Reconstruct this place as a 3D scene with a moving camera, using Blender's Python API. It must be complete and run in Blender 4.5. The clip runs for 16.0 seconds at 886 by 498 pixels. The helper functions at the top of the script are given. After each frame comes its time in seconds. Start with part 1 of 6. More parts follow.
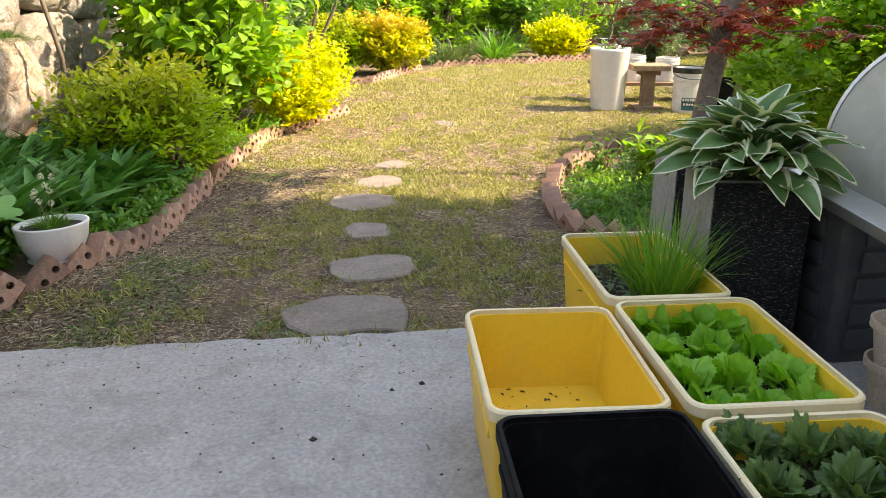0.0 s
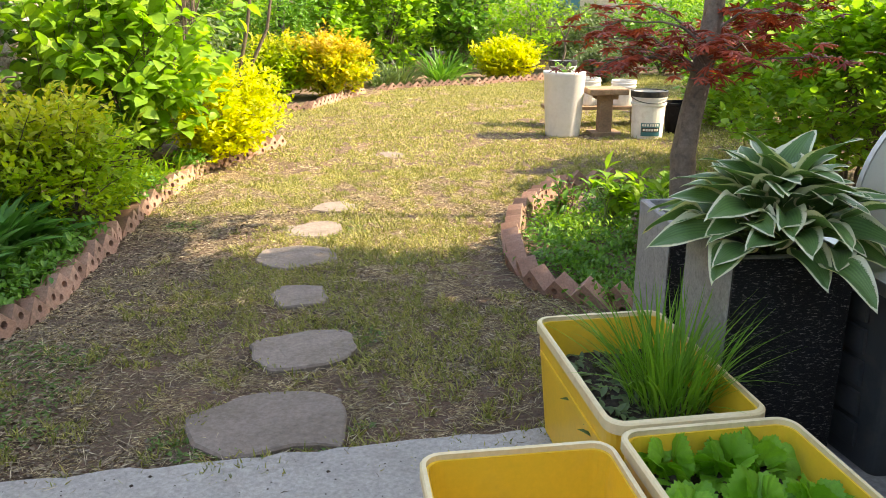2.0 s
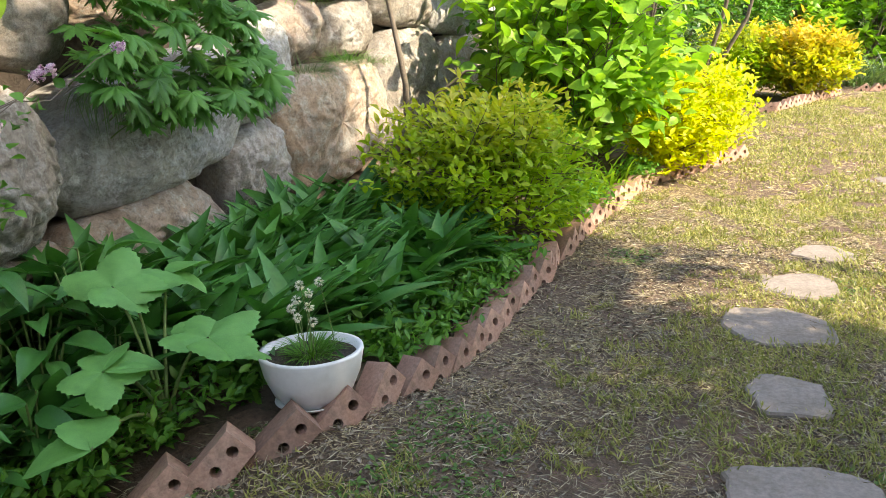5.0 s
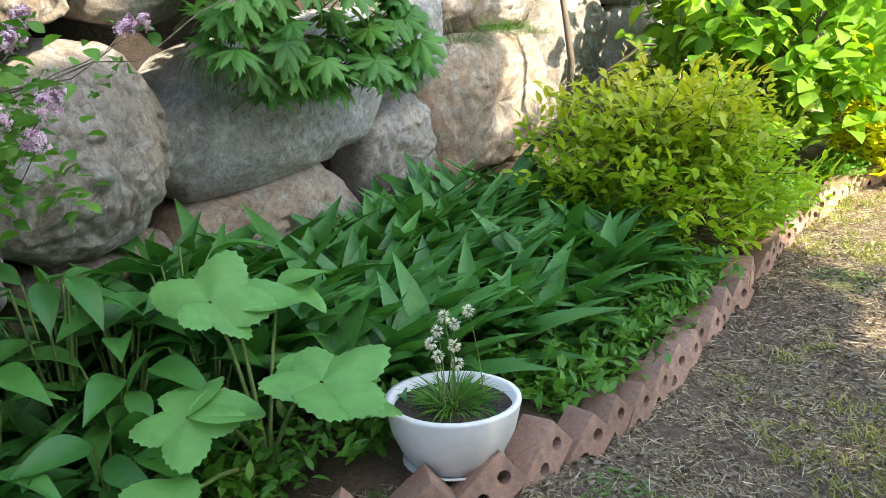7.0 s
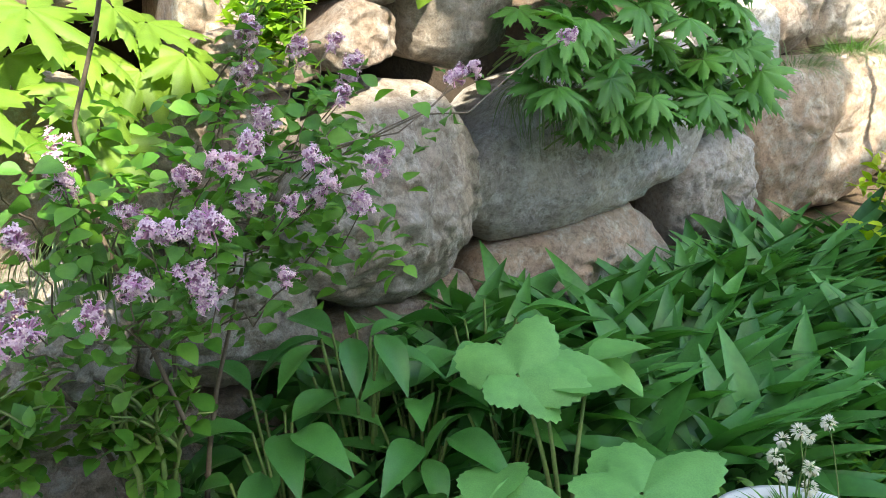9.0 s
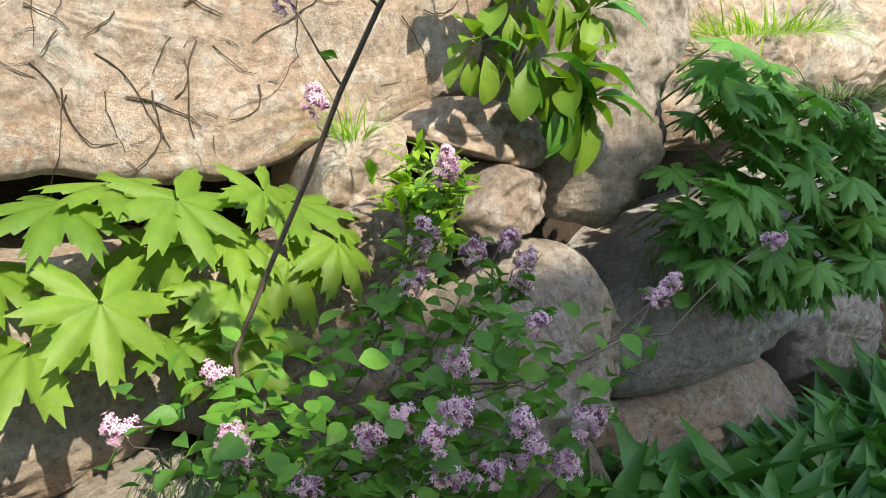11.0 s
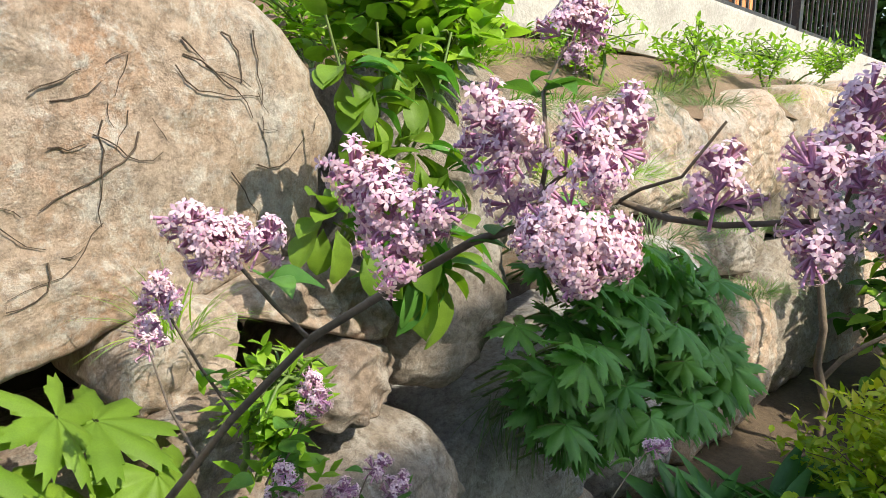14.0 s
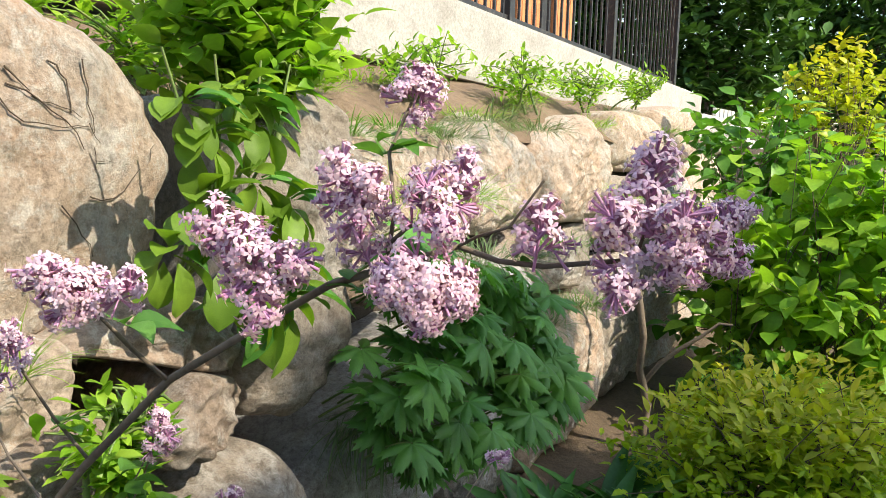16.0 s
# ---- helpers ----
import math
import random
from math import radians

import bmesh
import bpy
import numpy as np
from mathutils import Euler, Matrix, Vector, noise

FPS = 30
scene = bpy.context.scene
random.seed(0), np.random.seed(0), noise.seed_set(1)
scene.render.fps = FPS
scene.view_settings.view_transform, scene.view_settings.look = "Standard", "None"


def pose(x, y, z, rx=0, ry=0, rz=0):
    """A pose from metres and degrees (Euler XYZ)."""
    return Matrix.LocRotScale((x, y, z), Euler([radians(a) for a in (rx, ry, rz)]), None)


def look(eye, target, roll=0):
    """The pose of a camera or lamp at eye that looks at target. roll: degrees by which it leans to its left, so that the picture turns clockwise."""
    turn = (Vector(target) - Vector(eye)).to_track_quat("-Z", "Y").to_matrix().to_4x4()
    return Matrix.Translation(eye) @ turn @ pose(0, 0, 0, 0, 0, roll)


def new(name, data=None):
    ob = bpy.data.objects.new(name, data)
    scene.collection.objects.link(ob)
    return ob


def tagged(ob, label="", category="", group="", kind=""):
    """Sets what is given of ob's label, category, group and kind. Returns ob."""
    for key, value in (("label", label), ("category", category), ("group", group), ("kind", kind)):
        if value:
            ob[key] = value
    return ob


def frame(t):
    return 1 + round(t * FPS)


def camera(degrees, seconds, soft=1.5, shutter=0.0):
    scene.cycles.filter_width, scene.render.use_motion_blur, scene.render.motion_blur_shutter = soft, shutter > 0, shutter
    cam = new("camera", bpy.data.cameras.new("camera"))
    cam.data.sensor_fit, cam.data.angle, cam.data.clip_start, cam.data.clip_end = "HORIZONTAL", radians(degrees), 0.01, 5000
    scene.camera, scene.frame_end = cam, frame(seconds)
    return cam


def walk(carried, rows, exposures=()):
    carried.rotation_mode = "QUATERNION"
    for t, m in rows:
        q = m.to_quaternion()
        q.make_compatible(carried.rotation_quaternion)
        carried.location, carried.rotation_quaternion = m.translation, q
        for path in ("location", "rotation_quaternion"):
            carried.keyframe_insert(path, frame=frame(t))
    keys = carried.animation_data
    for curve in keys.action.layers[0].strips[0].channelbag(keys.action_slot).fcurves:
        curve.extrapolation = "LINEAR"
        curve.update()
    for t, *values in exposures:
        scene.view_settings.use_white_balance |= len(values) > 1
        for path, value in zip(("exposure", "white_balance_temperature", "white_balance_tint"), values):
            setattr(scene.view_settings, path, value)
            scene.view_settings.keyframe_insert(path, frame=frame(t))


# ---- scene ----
cam = camera(58.3, 16.0, 0.8)
METRES, EYE, TILT, LEAN, TURN = 3.2, 1.21, -18.6, 0.0, 0.0
ROWS = [
    (0.0, 0.0, 0.0, 0.0, 0.0, 0.0, -0.0),
    (0.5, -0.005, 0.0464, 0.0183, 0.1, 0.33, -0.25),
    (1.0, -0.0135, 0.0933, 0.0337, -0.13, 0.72, -0.06),
    (1.5, -0.0099, 0.1394, 0.05, -1.38, 1.07, 0.41),
    (2.0, 0.0049, 0.1814, 0.0656, -3.63, 1.14, 1.38),
    (2.5, 0.0058, 0.2248, 0.0757, -6.12, 0.96, 1.95),
    (3.0, -0.0136, 0.2761, 0.0944, -6.91, 0.84, 2.36),
    (3.5, -0.0338, 0.3211, 0.1104, 1.9, 0.81, -0.42),
    (4.0, -0.0513, 0.3528, 0.1256, 14.43, 0.19, -4.0),
    (4.5, -0.0824, 0.3852, 0.1348, 21.03, -0.43, -5.64),
    (7.0, -0.2211, 0.5558, 0.1609, 34.9, -3.96, -9.83),
    (7.5, -0.248, 0.5697, 0.1626, 38.35, -4.46, -9.82),
    (8.0, -0.2593, 0.583, 0.1692, 45.02, -5.57, -10.6),
    (8.5, -0.268, 0.5882, 0.177, 50.62, -6.57, -11.55),
    (9.0, -0.2918, 0.5794, 0.1846, 55.17, -7.22, -12.29),
    (9.5, -0.3302, 0.5662, 0.1978, 57.13, -6.85, -12.94),
    (10.0, -0.3573, 0.548, 0.2119, 58.03, -5.49, -13.14),
    (12.5, -0.4183, 0.5393, 0.272, 56.95, -1.82, -14.88),
    (13.0, -0.4303, 0.5369, 0.2838, 54.23, -1.12, -15.04),
    (13.5, -0.4511, 0.5337, 0.2862, 48.38, 1.71, -14.37),
    (14.0, -0.4727, 0.5332, 0.2953, 40.79, 4.45, -13.89),
    (14.5, -0.4749, 0.5299, 0.2948, 36.08, 6.6, -12.77),
    (15.0, -0.4743, 0.527, 0.2978, 32.58, 7.37, -12.46),
    (15.5, -0.4713, 0.5289, 0.3016, 30.66, 7.73, -11.95),
    (16.0, -0.467, 0.5212, 0.2971, 29.28, 8.33, -10.92),
]
EXPOSURES = [(0.0, 2.3, 9200, 14), (2.5, 2.3, 8800, 12), (3.5, 2.4, 8300, 11), (4.5, 2.3, 8000, 9), (7.0, 2.65, 7400, 6), (8.5, 2.75, 7400, 6), (9.5, 2.45, 7400, 7), (10.2, 2.1, 7300, 8), (12.3, 1.4, 7300, 7), (13.4, 1.45, 7300, 7), (14.5, 1.55, 7300, 7), (16.0, 1.6, 7400, 7)]
walk(cam, [(t, pose(0, 0, EYE, TILT, LEAN, TURN) @ pose(METRES * x, METRES * y, METRES * z, 90 + pitch, roll, yaw)) for t, x, y, z, yaw, pitch, roll in ROWS], EXPOSURES)

# ---- light: afternoon sun from the right of the lawn, open sky ----
SUN = Vector((0.72, 0.0, 0.66)).normalized()
world = bpy.data.worlds.new("sky")
scene.world = world
world.use_nodes = True
wn = world.node_tree
sky = wn.nodes.new("ShaderNodeTexSky")
sky.sky_type, sky.sun_disc = "NISHITA", False
sky.sun_elevation = math.asin(SUN.z)
sky.sun_rotation = math.atan2(SUN.x, SUN.y)
wn.links.new(sky.outputs[0], wn.nodes["Background"].inputs[0])
wn.nodes["Background"].inputs[1].default_value = 0.15
sun = new("sun", bpy.data.lights.new("sun", "SUN"))
sun.data.energy, sun.data.angle, sun.data.color = 2.7, radians(0.55), (1.0, 0.94, 0.84)
sun.matrix_world = look(SUN * 30, (0, 0, 0))

# ---- materials ----
def material(name):
    m = bpy.data.materials.new(name)
    m.use_nodes = True
    return m, m.node_tree, m.node_tree.nodes["Principled BSDF"]


def add(nt, kind, **values):
    n = nt.nodes.new(kind)
    for k, v in values.items():
        n.inputs[k.replace("_", " ")].default_value = v
    return n


def blend(nt, factor, a, b, mode="MIX"):
    n = nt.nodes.new("ShaderNodeMix")
    n.data_type, n.blend_type = "RGBA", mode
    for i, v in ((0, factor), (6, a), (7, b)):
        if isinstance(v, (float, int)):
            n.inputs[i].default_value = v
        elif isinstance(v, tuple):
            n.inputs[i].default_value = (*v[:3], 1)
        else:
            nt.links.new(v, n.inputs[i])
    return n.outputs[2]


def spread(nt, socket, lo, hi):
    n = nt.nodes.new("ShaderNodeMapRange")
    n.inputs[1].default_value, n.inputs[2].default_value = lo, hi
    nt.links.new(socket, n.inputs[0])
    return n.outputs[0]


def place_of(nt, space="Object"):
    n = nt.nodes.new("ShaderNodeTexCoord")
    return n.outputs[space]


def grain(nt, at, scale, detail=6.0, rough=0.6, distortion=0.0):
    n = add(nt, "ShaderNodeTexNoise", Scale=scale, Detail=detail, Roughness=rough, Distortion=distortion)
    nt.links.new(at, n.inputs["Vector"])
    return n.outputs[0]


def relief(nt, bsdf, height, strength, distance):
    n = add(nt, "ShaderNodeBump", Strength=strength, Distance=distance)
    nt.links.new(height, n.inputs["Height"])
    nt.links.new(n.outputs[0], bsdf.inputs["Normal"])


def weathered(name, a, b, c, big, fine, rough=0.85, bump=0.5, depth=0.01, stain=0.5, vary=0.0, metal=0.0, space="Object", speck=0.55, gloss=0.5):
    """Two base colours mixed at a large scale, a third in finer stains, and grain in relief."""
    m, nt, p = material(name)
    at = place_of(nt, space)
    n1, n2, n3 = grain(nt, at, big), grain(nt, at, fine, 8, 0.7), grain(nt, at, big * 3.1, 4, 0.55, 0.6)
    col = blend(nt, spread(nt, n1, 0.38, 0.62), a, b)
    st = nt.nodes.new("ShaderNodeMath")
    st.operation = "MULTIPLY"
    nt.links.new(spread(nt, n3, 0.52, 0.68), st.inputs[0])
    st.inputs[1].default_value = stain
    col = blend(nt, st.outputs[0], col, c)
    col = blend(nt, speck, col, blend(nt, spread(nt, n2, 0.3, 0.7), (0.35, 0.35, 0.35), (1.3, 1.3, 1.3)), "MULTIPLY")
    if vary:
        info = nt.nodes.new("ShaderNodeObjectInfo")
        v = nt.nodes.new("ShaderNodeMapRange")
        v.inputs[3].default_value, v.inputs[4].default_value = 1 - vary, 1 + vary
        nt.links.new(info.outputs["Random"], v.inputs[0])
        comb = nt.nodes.new("ShaderNodeCombineColor")
        for i in range(3):
            nt.links.new(v.outputs[0], comb.inputs[i])
        col = blend(nt, 1.0, col, comb.outputs[0], "MULTIPLY")
    nt.links.new(col, p.inputs["Base Color"])
    p.inputs["Roughness"].default_value, p.inputs["Metallic"].default_value = rough, metal
    p.inputs["Specular IOR Level"].default_value = gloss
    relief(nt, p, n2, bump, depth)
    return m


def leafy(name, dark, light, trans=0.32, rough=0.42, by="island", rim=None, tip=None, gloss=0.32):
    """A leaf: colour varied leaf by leaf and along the blade, light shining through. rim: colour of a pale margin; tip: colour of young tops."""
    m, nt, p = material(name)
    if by == "island":
        rnd = nt.nodes.new("ShaderNodeNewGeometry").outputs["Random Per Island"]
    else:
        rnd = nt.nodes.new("ShaderNodeObjectInfo").outputs["Random"]
    col = blend(nt, rnd, dark, light)
    at = place_of(nt)
    n = grain(nt, at, 60, 3)
    col = blend(nt, 0.3, col, blend(nt, spread(nt, n, 0.3, 0.7), (0.5, 0.5, 0.5), (1.3, 1.3, 1.3)), "MULTIPLY")
    big = grain(nt, at, 3.0, 2)
    col = blend(nt, 0.35, col, blend(nt, spread(nt, big, 0.35, 0.65), (0.6, 0.65, 0.6), (1.25, 1.2, 1.1)), "MULTIPLY")
    if rim or tip:
        a = nt.nodes.new("ShaderNodeAttribute")
        a.attribute_name = "margin"
        if rim:
            vein = nt.nodes.new("ShaderNodeMath")
            vein.operation = "SINE"
            turn = nt.nodes.new("ShaderNodeMath")
            turn.operation = "MULTIPLY"
            turn.inputs[1].default_value = 44.0
            nt.links.new(a.outputs["Fac"], turn.inputs[0])
            nt.links.new(turn.outputs[0], vein.inputs[0])
            col = blend(nt, 0.4, col, blend(nt, spread(nt, vein.outputs[0], -1.0, 1.0), (0.55, 0.6, 0.55), (1.25, 1.2, 1.2)), "MULTIPLY")
            j = nt.nodes.new("ShaderNodeMath")
            nt.links.new(a.outputs["Fac"], j.inputs[0])
            w = grain(nt, at, 40, 3)
            k = nt.nodes.new("ShaderNodeMath")
            k.operation = "MULTIPLY_ADD"
            nt.links.new(w, k.inputs[0])
            k.inputs[1].default_value, k.inputs[2].default_value = 0.35, -0.175
            nt.links.new(k.outputs[0], j.inputs[1])
            col = blend(nt, spread(nt, j.outputs[0], 0.68, 0.76), col, rim)
        else:
            col = blend(nt, spread(nt, a.outputs["Fac"], 0.45, 1.0), col, tip)
    nt.links.new(col, p.inputs["Base Color"])
    p.inputs["Roughness"].default_value = rough
    p.inputs["Specular IOR Level"].default_value = gloss
    tr = nt.nodes.new("ShaderNodeBsdfTranslucent")
    nt.links.new(blend(nt, 1.0, col, (1.25, 1.35, 0.6), "MULTIPLY"), tr.inputs[0])
    mx = nt.nodes.new("ShaderNodeMixShader")
    mx.inputs[0].default_value = trans
    nt.links.new(p.outputs[0], mx.inputs[1])
    nt.links.new(tr.outputs[0], mx.inputs[2])
    nt.links.new(mx.outputs[0], nt.nodes["Material Output"].inputs[0])
    relief(nt, p, n, 0.25, 0.002)
    return m


def plain(name, colour, rough=0.5, metal=0.0, dirt=(0.25, 0.2, 0.15), amount=0.25, scale=9.0):
    return weathered(name, colour, tuple(v * 0.88 for v in colour), dirt, scale, scale * 14, rough, 0.08, 0.001, amount, 0.0, metal)


SOIL = weathered("soil", (0.17, 0.115, 0.075), (0.235, 0.165, 0.11), (0.10, 0.07, 0.045), 0.9, 42, 0.95, 0.9, 0.02, 0.7)
BED_SOIL = weathered("bed soil", (0.10, 0.07, 0.045), (0.14, 0.10, 0.065), (0.05, 0.035, 0.025), 2.0, 50, 0.95, 0.9, 0.02)
# bed soil in a darker colour: shade in the boulder gaps is painted in
BANK_SOIL_SHADED = weathered("bank earth darkened for shade", (0.045, 0.033, 0.024), (0.07, 0.05, 0.036), (0.025, 0.018, 0.013), 3.0, 50, 0.95, 0.9, 0.02)
POTTING = weathered("potting soil", (0.035, 0.027, 0.02), (0.07, 0.05, 0.035), (0.16, 0.11, 0.07), 30, 120, 0.95, 1.0, 0.01)
CONCRETE = weathered("concrete", (0.34, 0.325, 0.305), (0.40, 0.385, 0.36), (0.27, 0.25, 0.225), 2.2, 75, 0.9, 0.6, 0.006, 0.6)
PAVER = weathered("flagstone", (0.25, 0.205, 0.175), (0.21, 0.17, 0.14), (0.16, 0.125, 0.095), 4.0, 55, 0.9, 0.5, 0.006, 0.5, 0.12)
BRICK = weathered("red clay brick", (0.32, 0.175, 0.125), (0.39, 0.24, 0.18), (0.21, 0.14, 0.10), 9, 90, 0.92, 0.5, 0.004, 0.6, 0.25)


def rocky(name, a, b, c, pale):
    """Split field stone: colour patches, dark weathered stains, pale lichen, cracks and a pitted face."""
    m, nt, p = material(name)
    at = place_of(nt)
    n1, n2, n3 = grain(nt, at, 4.5, 8, 0.65), grain(nt, at, 55, 8, 0.75), grain(nt, at, 6.5, 12, 0.72, 0.15)
    n4, n5 = grain(nt, at, 260, 5, 0.7), grain(nt, at, 13, 14, 0.8, 0.15)
    n6 = grain(nt, at, 4.0, 12, 0.75, 0.2)
    col = blend(nt, spread(nt, n1, 0.40, 0.60), a, b)
    col = blend(nt, spread(nt, n3, 0.50, 0.66), col, c)
    col = blend(nt, spread(nt, n5, 0.49, 0.60), col, pale)
    col = blend(nt, spread(nt, n6, 0.52, 0.64), col, tuple(0.68 * v + 0.05 for v in pale))
    col = blend(nt, 0.65, col, blend(nt, spread(nt, n2, 0.34, 0.54), (0.35, 0.33, 0.31), (1.2, 1.2, 1.2)), "MULTIPLY")
    col = blend(nt, 0.4, col, blend(nt, spread(nt, n4, 0.35, 0.65), (0.5, 0.5, 0.5), (1.25, 1.25, 1.25)), "MULTIPLY")
    warp = nt.nodes.new("ShaderNodeVectorMath")
    warp.operation = "MULTIPLY_ADD"
    nz = add(nt, "ShaderNodeTexNoise", Scale=5.0, Detail=5.0)
    nt.links.new(at, nz.inputs["Vector"])
    nt.links.new(nz.outputs["Color"], warp.inputs[0])
    warp.inputs[1].default_value = (0.35, 0.35, 0.35)
    nt.links.new(at, warp.inputs[2])
    vor = add(nt, "ShaderNodeTexVoronoi", Scale=4.2)
    vor.feature = "DISTANCE_TO_EDGE"
    nt.links.new(warp.outputs[0], vor.inputs["Vector"])
    crack = spread(nt, vor.outputs["Distance"], 0.0, 0.012)
    col = blend(nt, crack, blend(nt, 0.22, col, (0.06, 0.045, 0.035)), col)
    nt.links.new(col, p.inputs["Base Color"])
    p.inputs["Roughness"].default_value = 0.93
    h = nt.nodes.new("ShaderNodeMath")
    h.operation = "MULTIPLY_ADD"
    nt.links.new(n2, h.inputs[0])
    h.inputs[1].default_value = 0.45
    h2 = nt.nodes.new("ShaderNodeMath")
    h2.operation = "MULTIPLY_ADD"
    nt.links.new(n5, h2.inputs[0])
    h2.inputs[1].default_value = 1.2
    nt.links.new(grain(nt, at, 4.5, 8, 0.7), h2.inputs[2])
    nt.links.new(h2.outputs[0], h.inputs[2])
    relief(nt, p, h.outputs[0], 0.8, 0.016)
    return m


ROCK_TAN = rocky("tan rock", (0.36, 0.275, 0.21), (0.40, 0.325, 0.265), (0.36, 0.215, 0.135), (0.47, 0.44, 0.40))
ROCK_GREY = rocky("grey rock", (0.31, 0.30, 0.295), (0.39, 0.355, 0.31), (0.24, 0.205, 0.18), (0.48, 0.48, 0.49))
ROCK_PINK = rocky("pink rock", (0.40, 0.29, 0.215), (0.36, 0.28, 0.225), (0.28, 0.205, 0.155), (0.46, 0.42, 0.37))
ROCK_BROWN = rocky("brown rock", (0.22, 0.165, 0.125), (0.28, 0.215, 0.17), (0.14, 0.10, 0.08), (0.34, 0.30, 0.265))
ROCK_BULGE = rocky("grey tan rock", (0.24, 0.205, 0.17), (0.29, 0.245, 0.205), (0.16, 0.125, 0.10), (0.37, 0.345, 0.315))
GRANITE = weathered("grey granite", (0.27, 0.27, 0.265), (0.33, 0.325, 0.315), (0.12, 0.12, 0.12), 16, 190, 0.7, 0.2, 0.002, 0.4)
BARK = weathered("brown bark", (0.20, 0.155, 0.12), (0.27, 0.215, 0.17), (0.12, 0.10, 0.085), 8, 60, 0.9, 0.9, 0.012, 0.7)
TWIG = weathered("grey brown twig", (0.12, 0.09, 0.065), (0.17, 0.13, 0.095), (0.09, 0.07, 0.05), 20, 150, 0.85, 0.5, 0.002, 0.5)
STEM = weathered("green stem", (0.10, 0.17, 0.04), (0.16, 0.22, 0.06), (0.16, 0.12, 0.05), 10, 90, 0.6, 0.2, 0.001, 0.3)
YELLOW = weathered("yellow plastic", (0.86, 0.55, 0.05), (0.80, 0.50, 0.045), (0.66, 0.42, 0.10), 2.2, 60, 0.38, 0.04, 0.002, 0.25, speck=0.12)
YELLOW_RIM = weathered("faded yellow plastic rim", (0.74, 0.60, 0.34), (0.78, 0.66, 0.42), (0.55, 0.42, 0.22), 5, 80, 0.6, 0.1, 0.002, 0.4, speck=0.12)
BLACK_PLASTIC = weathered("black plastic", (0.005, 0.005, 0.006), (0.008, 0.008, 0.009), (0.05, 0.048, 0.045), 6, 60, 0.6, 0.15, 0.002, 0.12, speck=0.12, gloss=0.08)
GREY_PLASTIC = weathered("dark grey plastic", (0.04, 0.046, 0.052), (0.055, 0.061, 0.067), (0.11, 0.10, 0.09), 4, 60, 0.5, 0.1, 0.002, 0.3, speck=0.12)
CERAMIC = weathered("white glazed ceramic", (0.70, 0.69, 0.68), (0.66, 0.65, 0.64), (0.48, 0.44, 0.40), 4, 40, 0.32, 0.05, 0.002, 0.2, speck=0.12)
WHITE_PLASTIC = weathered("white plastic", (0.74, 0.72, 0.69), (0.68, 0.66, 0.62), (0.45, 0.40, 0.33), 5, 50, 0.5, 0.08, 0.002, 0.35, speck=0.12)
CREAM = plain("cream plastic", (0.62, 0.50, 0.38), 0.5)
WOOD = weathered("weathered wood", (0.27, 0.165, 0.10), (0.36, 0.235, 0.15), (0.16, 0.11, 0.075), 7, 80, 0.85, 0.6, 0.005, 0.5)
PLASTER = weathered("beige plaster", (0.52, 0.44, 0.34), (0.46, 0.39, 0.30), (0.30, 0.25, 0.19), 1.6, 40, 0.9, 0.4, 0.006, 0.4)
TABLE = weathered("grey green table top", (0.36, 0.345, 0.27), (0.42, 0.40, 0.32), (0.50, 0.465, 0.38), 1.6, 30, 0.5, 0.06, 0.002, 0.5, speck=0.12)
STEEL = weathered("brushed steel", (0.55, 0.55, 0.54), (0.48, 0.48, 0.47), (0.30, 0.28, 0.26), 6, 60, 0.4, 0.1, 0.002, 0.3, 0.0, 0.9, speck=0.12)
IRON = plain("black painted iron", (0.02, 0.02, 0.022), 0.5)
ORANGE = weathered("orange cedar cladding", (0.55, 0.20, 0.075), (0.62, 0.25, 0.10), (0.36, 0.13, 0.06), 4, 60, 0.7, 0.3, 0.004, 0.4)
TEAL = plain("teal print", (0.02, 0.16, 0.20), 0.5)
INK = plain("dark print", (0.02, 0.02, 0.025), 0.5)

# black stone front with pale flecks
DARK_STONE, _nt, _p = material("rough black stone")
_at = place_of(_nt)
_map = add(_nt, "ShaderNodeMapping", Scale=(1, 1, 3.2))
_nt.links.new(_at, _map.inputs[0])
_f = grain(_nt, _map.outputs[0], 75, 5, 0.75)
_nt.links.new(blend(_nt, spread(_nt, _f, 0.57, 0.64), (0.007, 0.007, 0.008), (0.20, 0.20, 0.21)), _p.inputs["Base Color"])
_p.inputs["Roughness"].default_value = 0.6
_p.inputs["Specular IOR Level"].default_value = 0.25
relief(_nt, _p, _f, 0.8, 0.006)

GRASS = leafy("lawn grass", (0.16, 0.19, 0.05), (0.46, 0.42, 0.16), 0.3, 0.6)
STRAW = leafy("dry straw", (0.38, 0.29, 0.17), (0.66, 0.55, 0.36), 0.12, 0.8)
CLOVER = leafy("low weeds", (0.06, 0.13, 0.025), (0.13, 0.22, 0.05), 0.3, 0.5)
LEAF_BRIGHT = leafy("bright green leaf", (0.14, 0.32, 0.03), (0.32, 0.50, 0.06), 0.48)
LEAF_MID = leafy("mid green leaf", (0.06, 0.19, 0.026), (0.15, 0.33, 0.05), 0.38)
LEAF_DEEP = leafy("deep green leaf", (0.03, 0.085, 0.02), (0.075, 0.16, 0.035), 0.28)
LEAF_GREY = leafy("grey green leaf", (0.09, 0.15, 0.07), (0.17, 0.24, 0.11), 0.3)
LEAF_GOLD = leafy("golden spiraea leaf", (0.20, 0.38, 0.02), (0.42, 0.55, 0.04), 0.45, tip=(0.50, 0.42, 0.05))
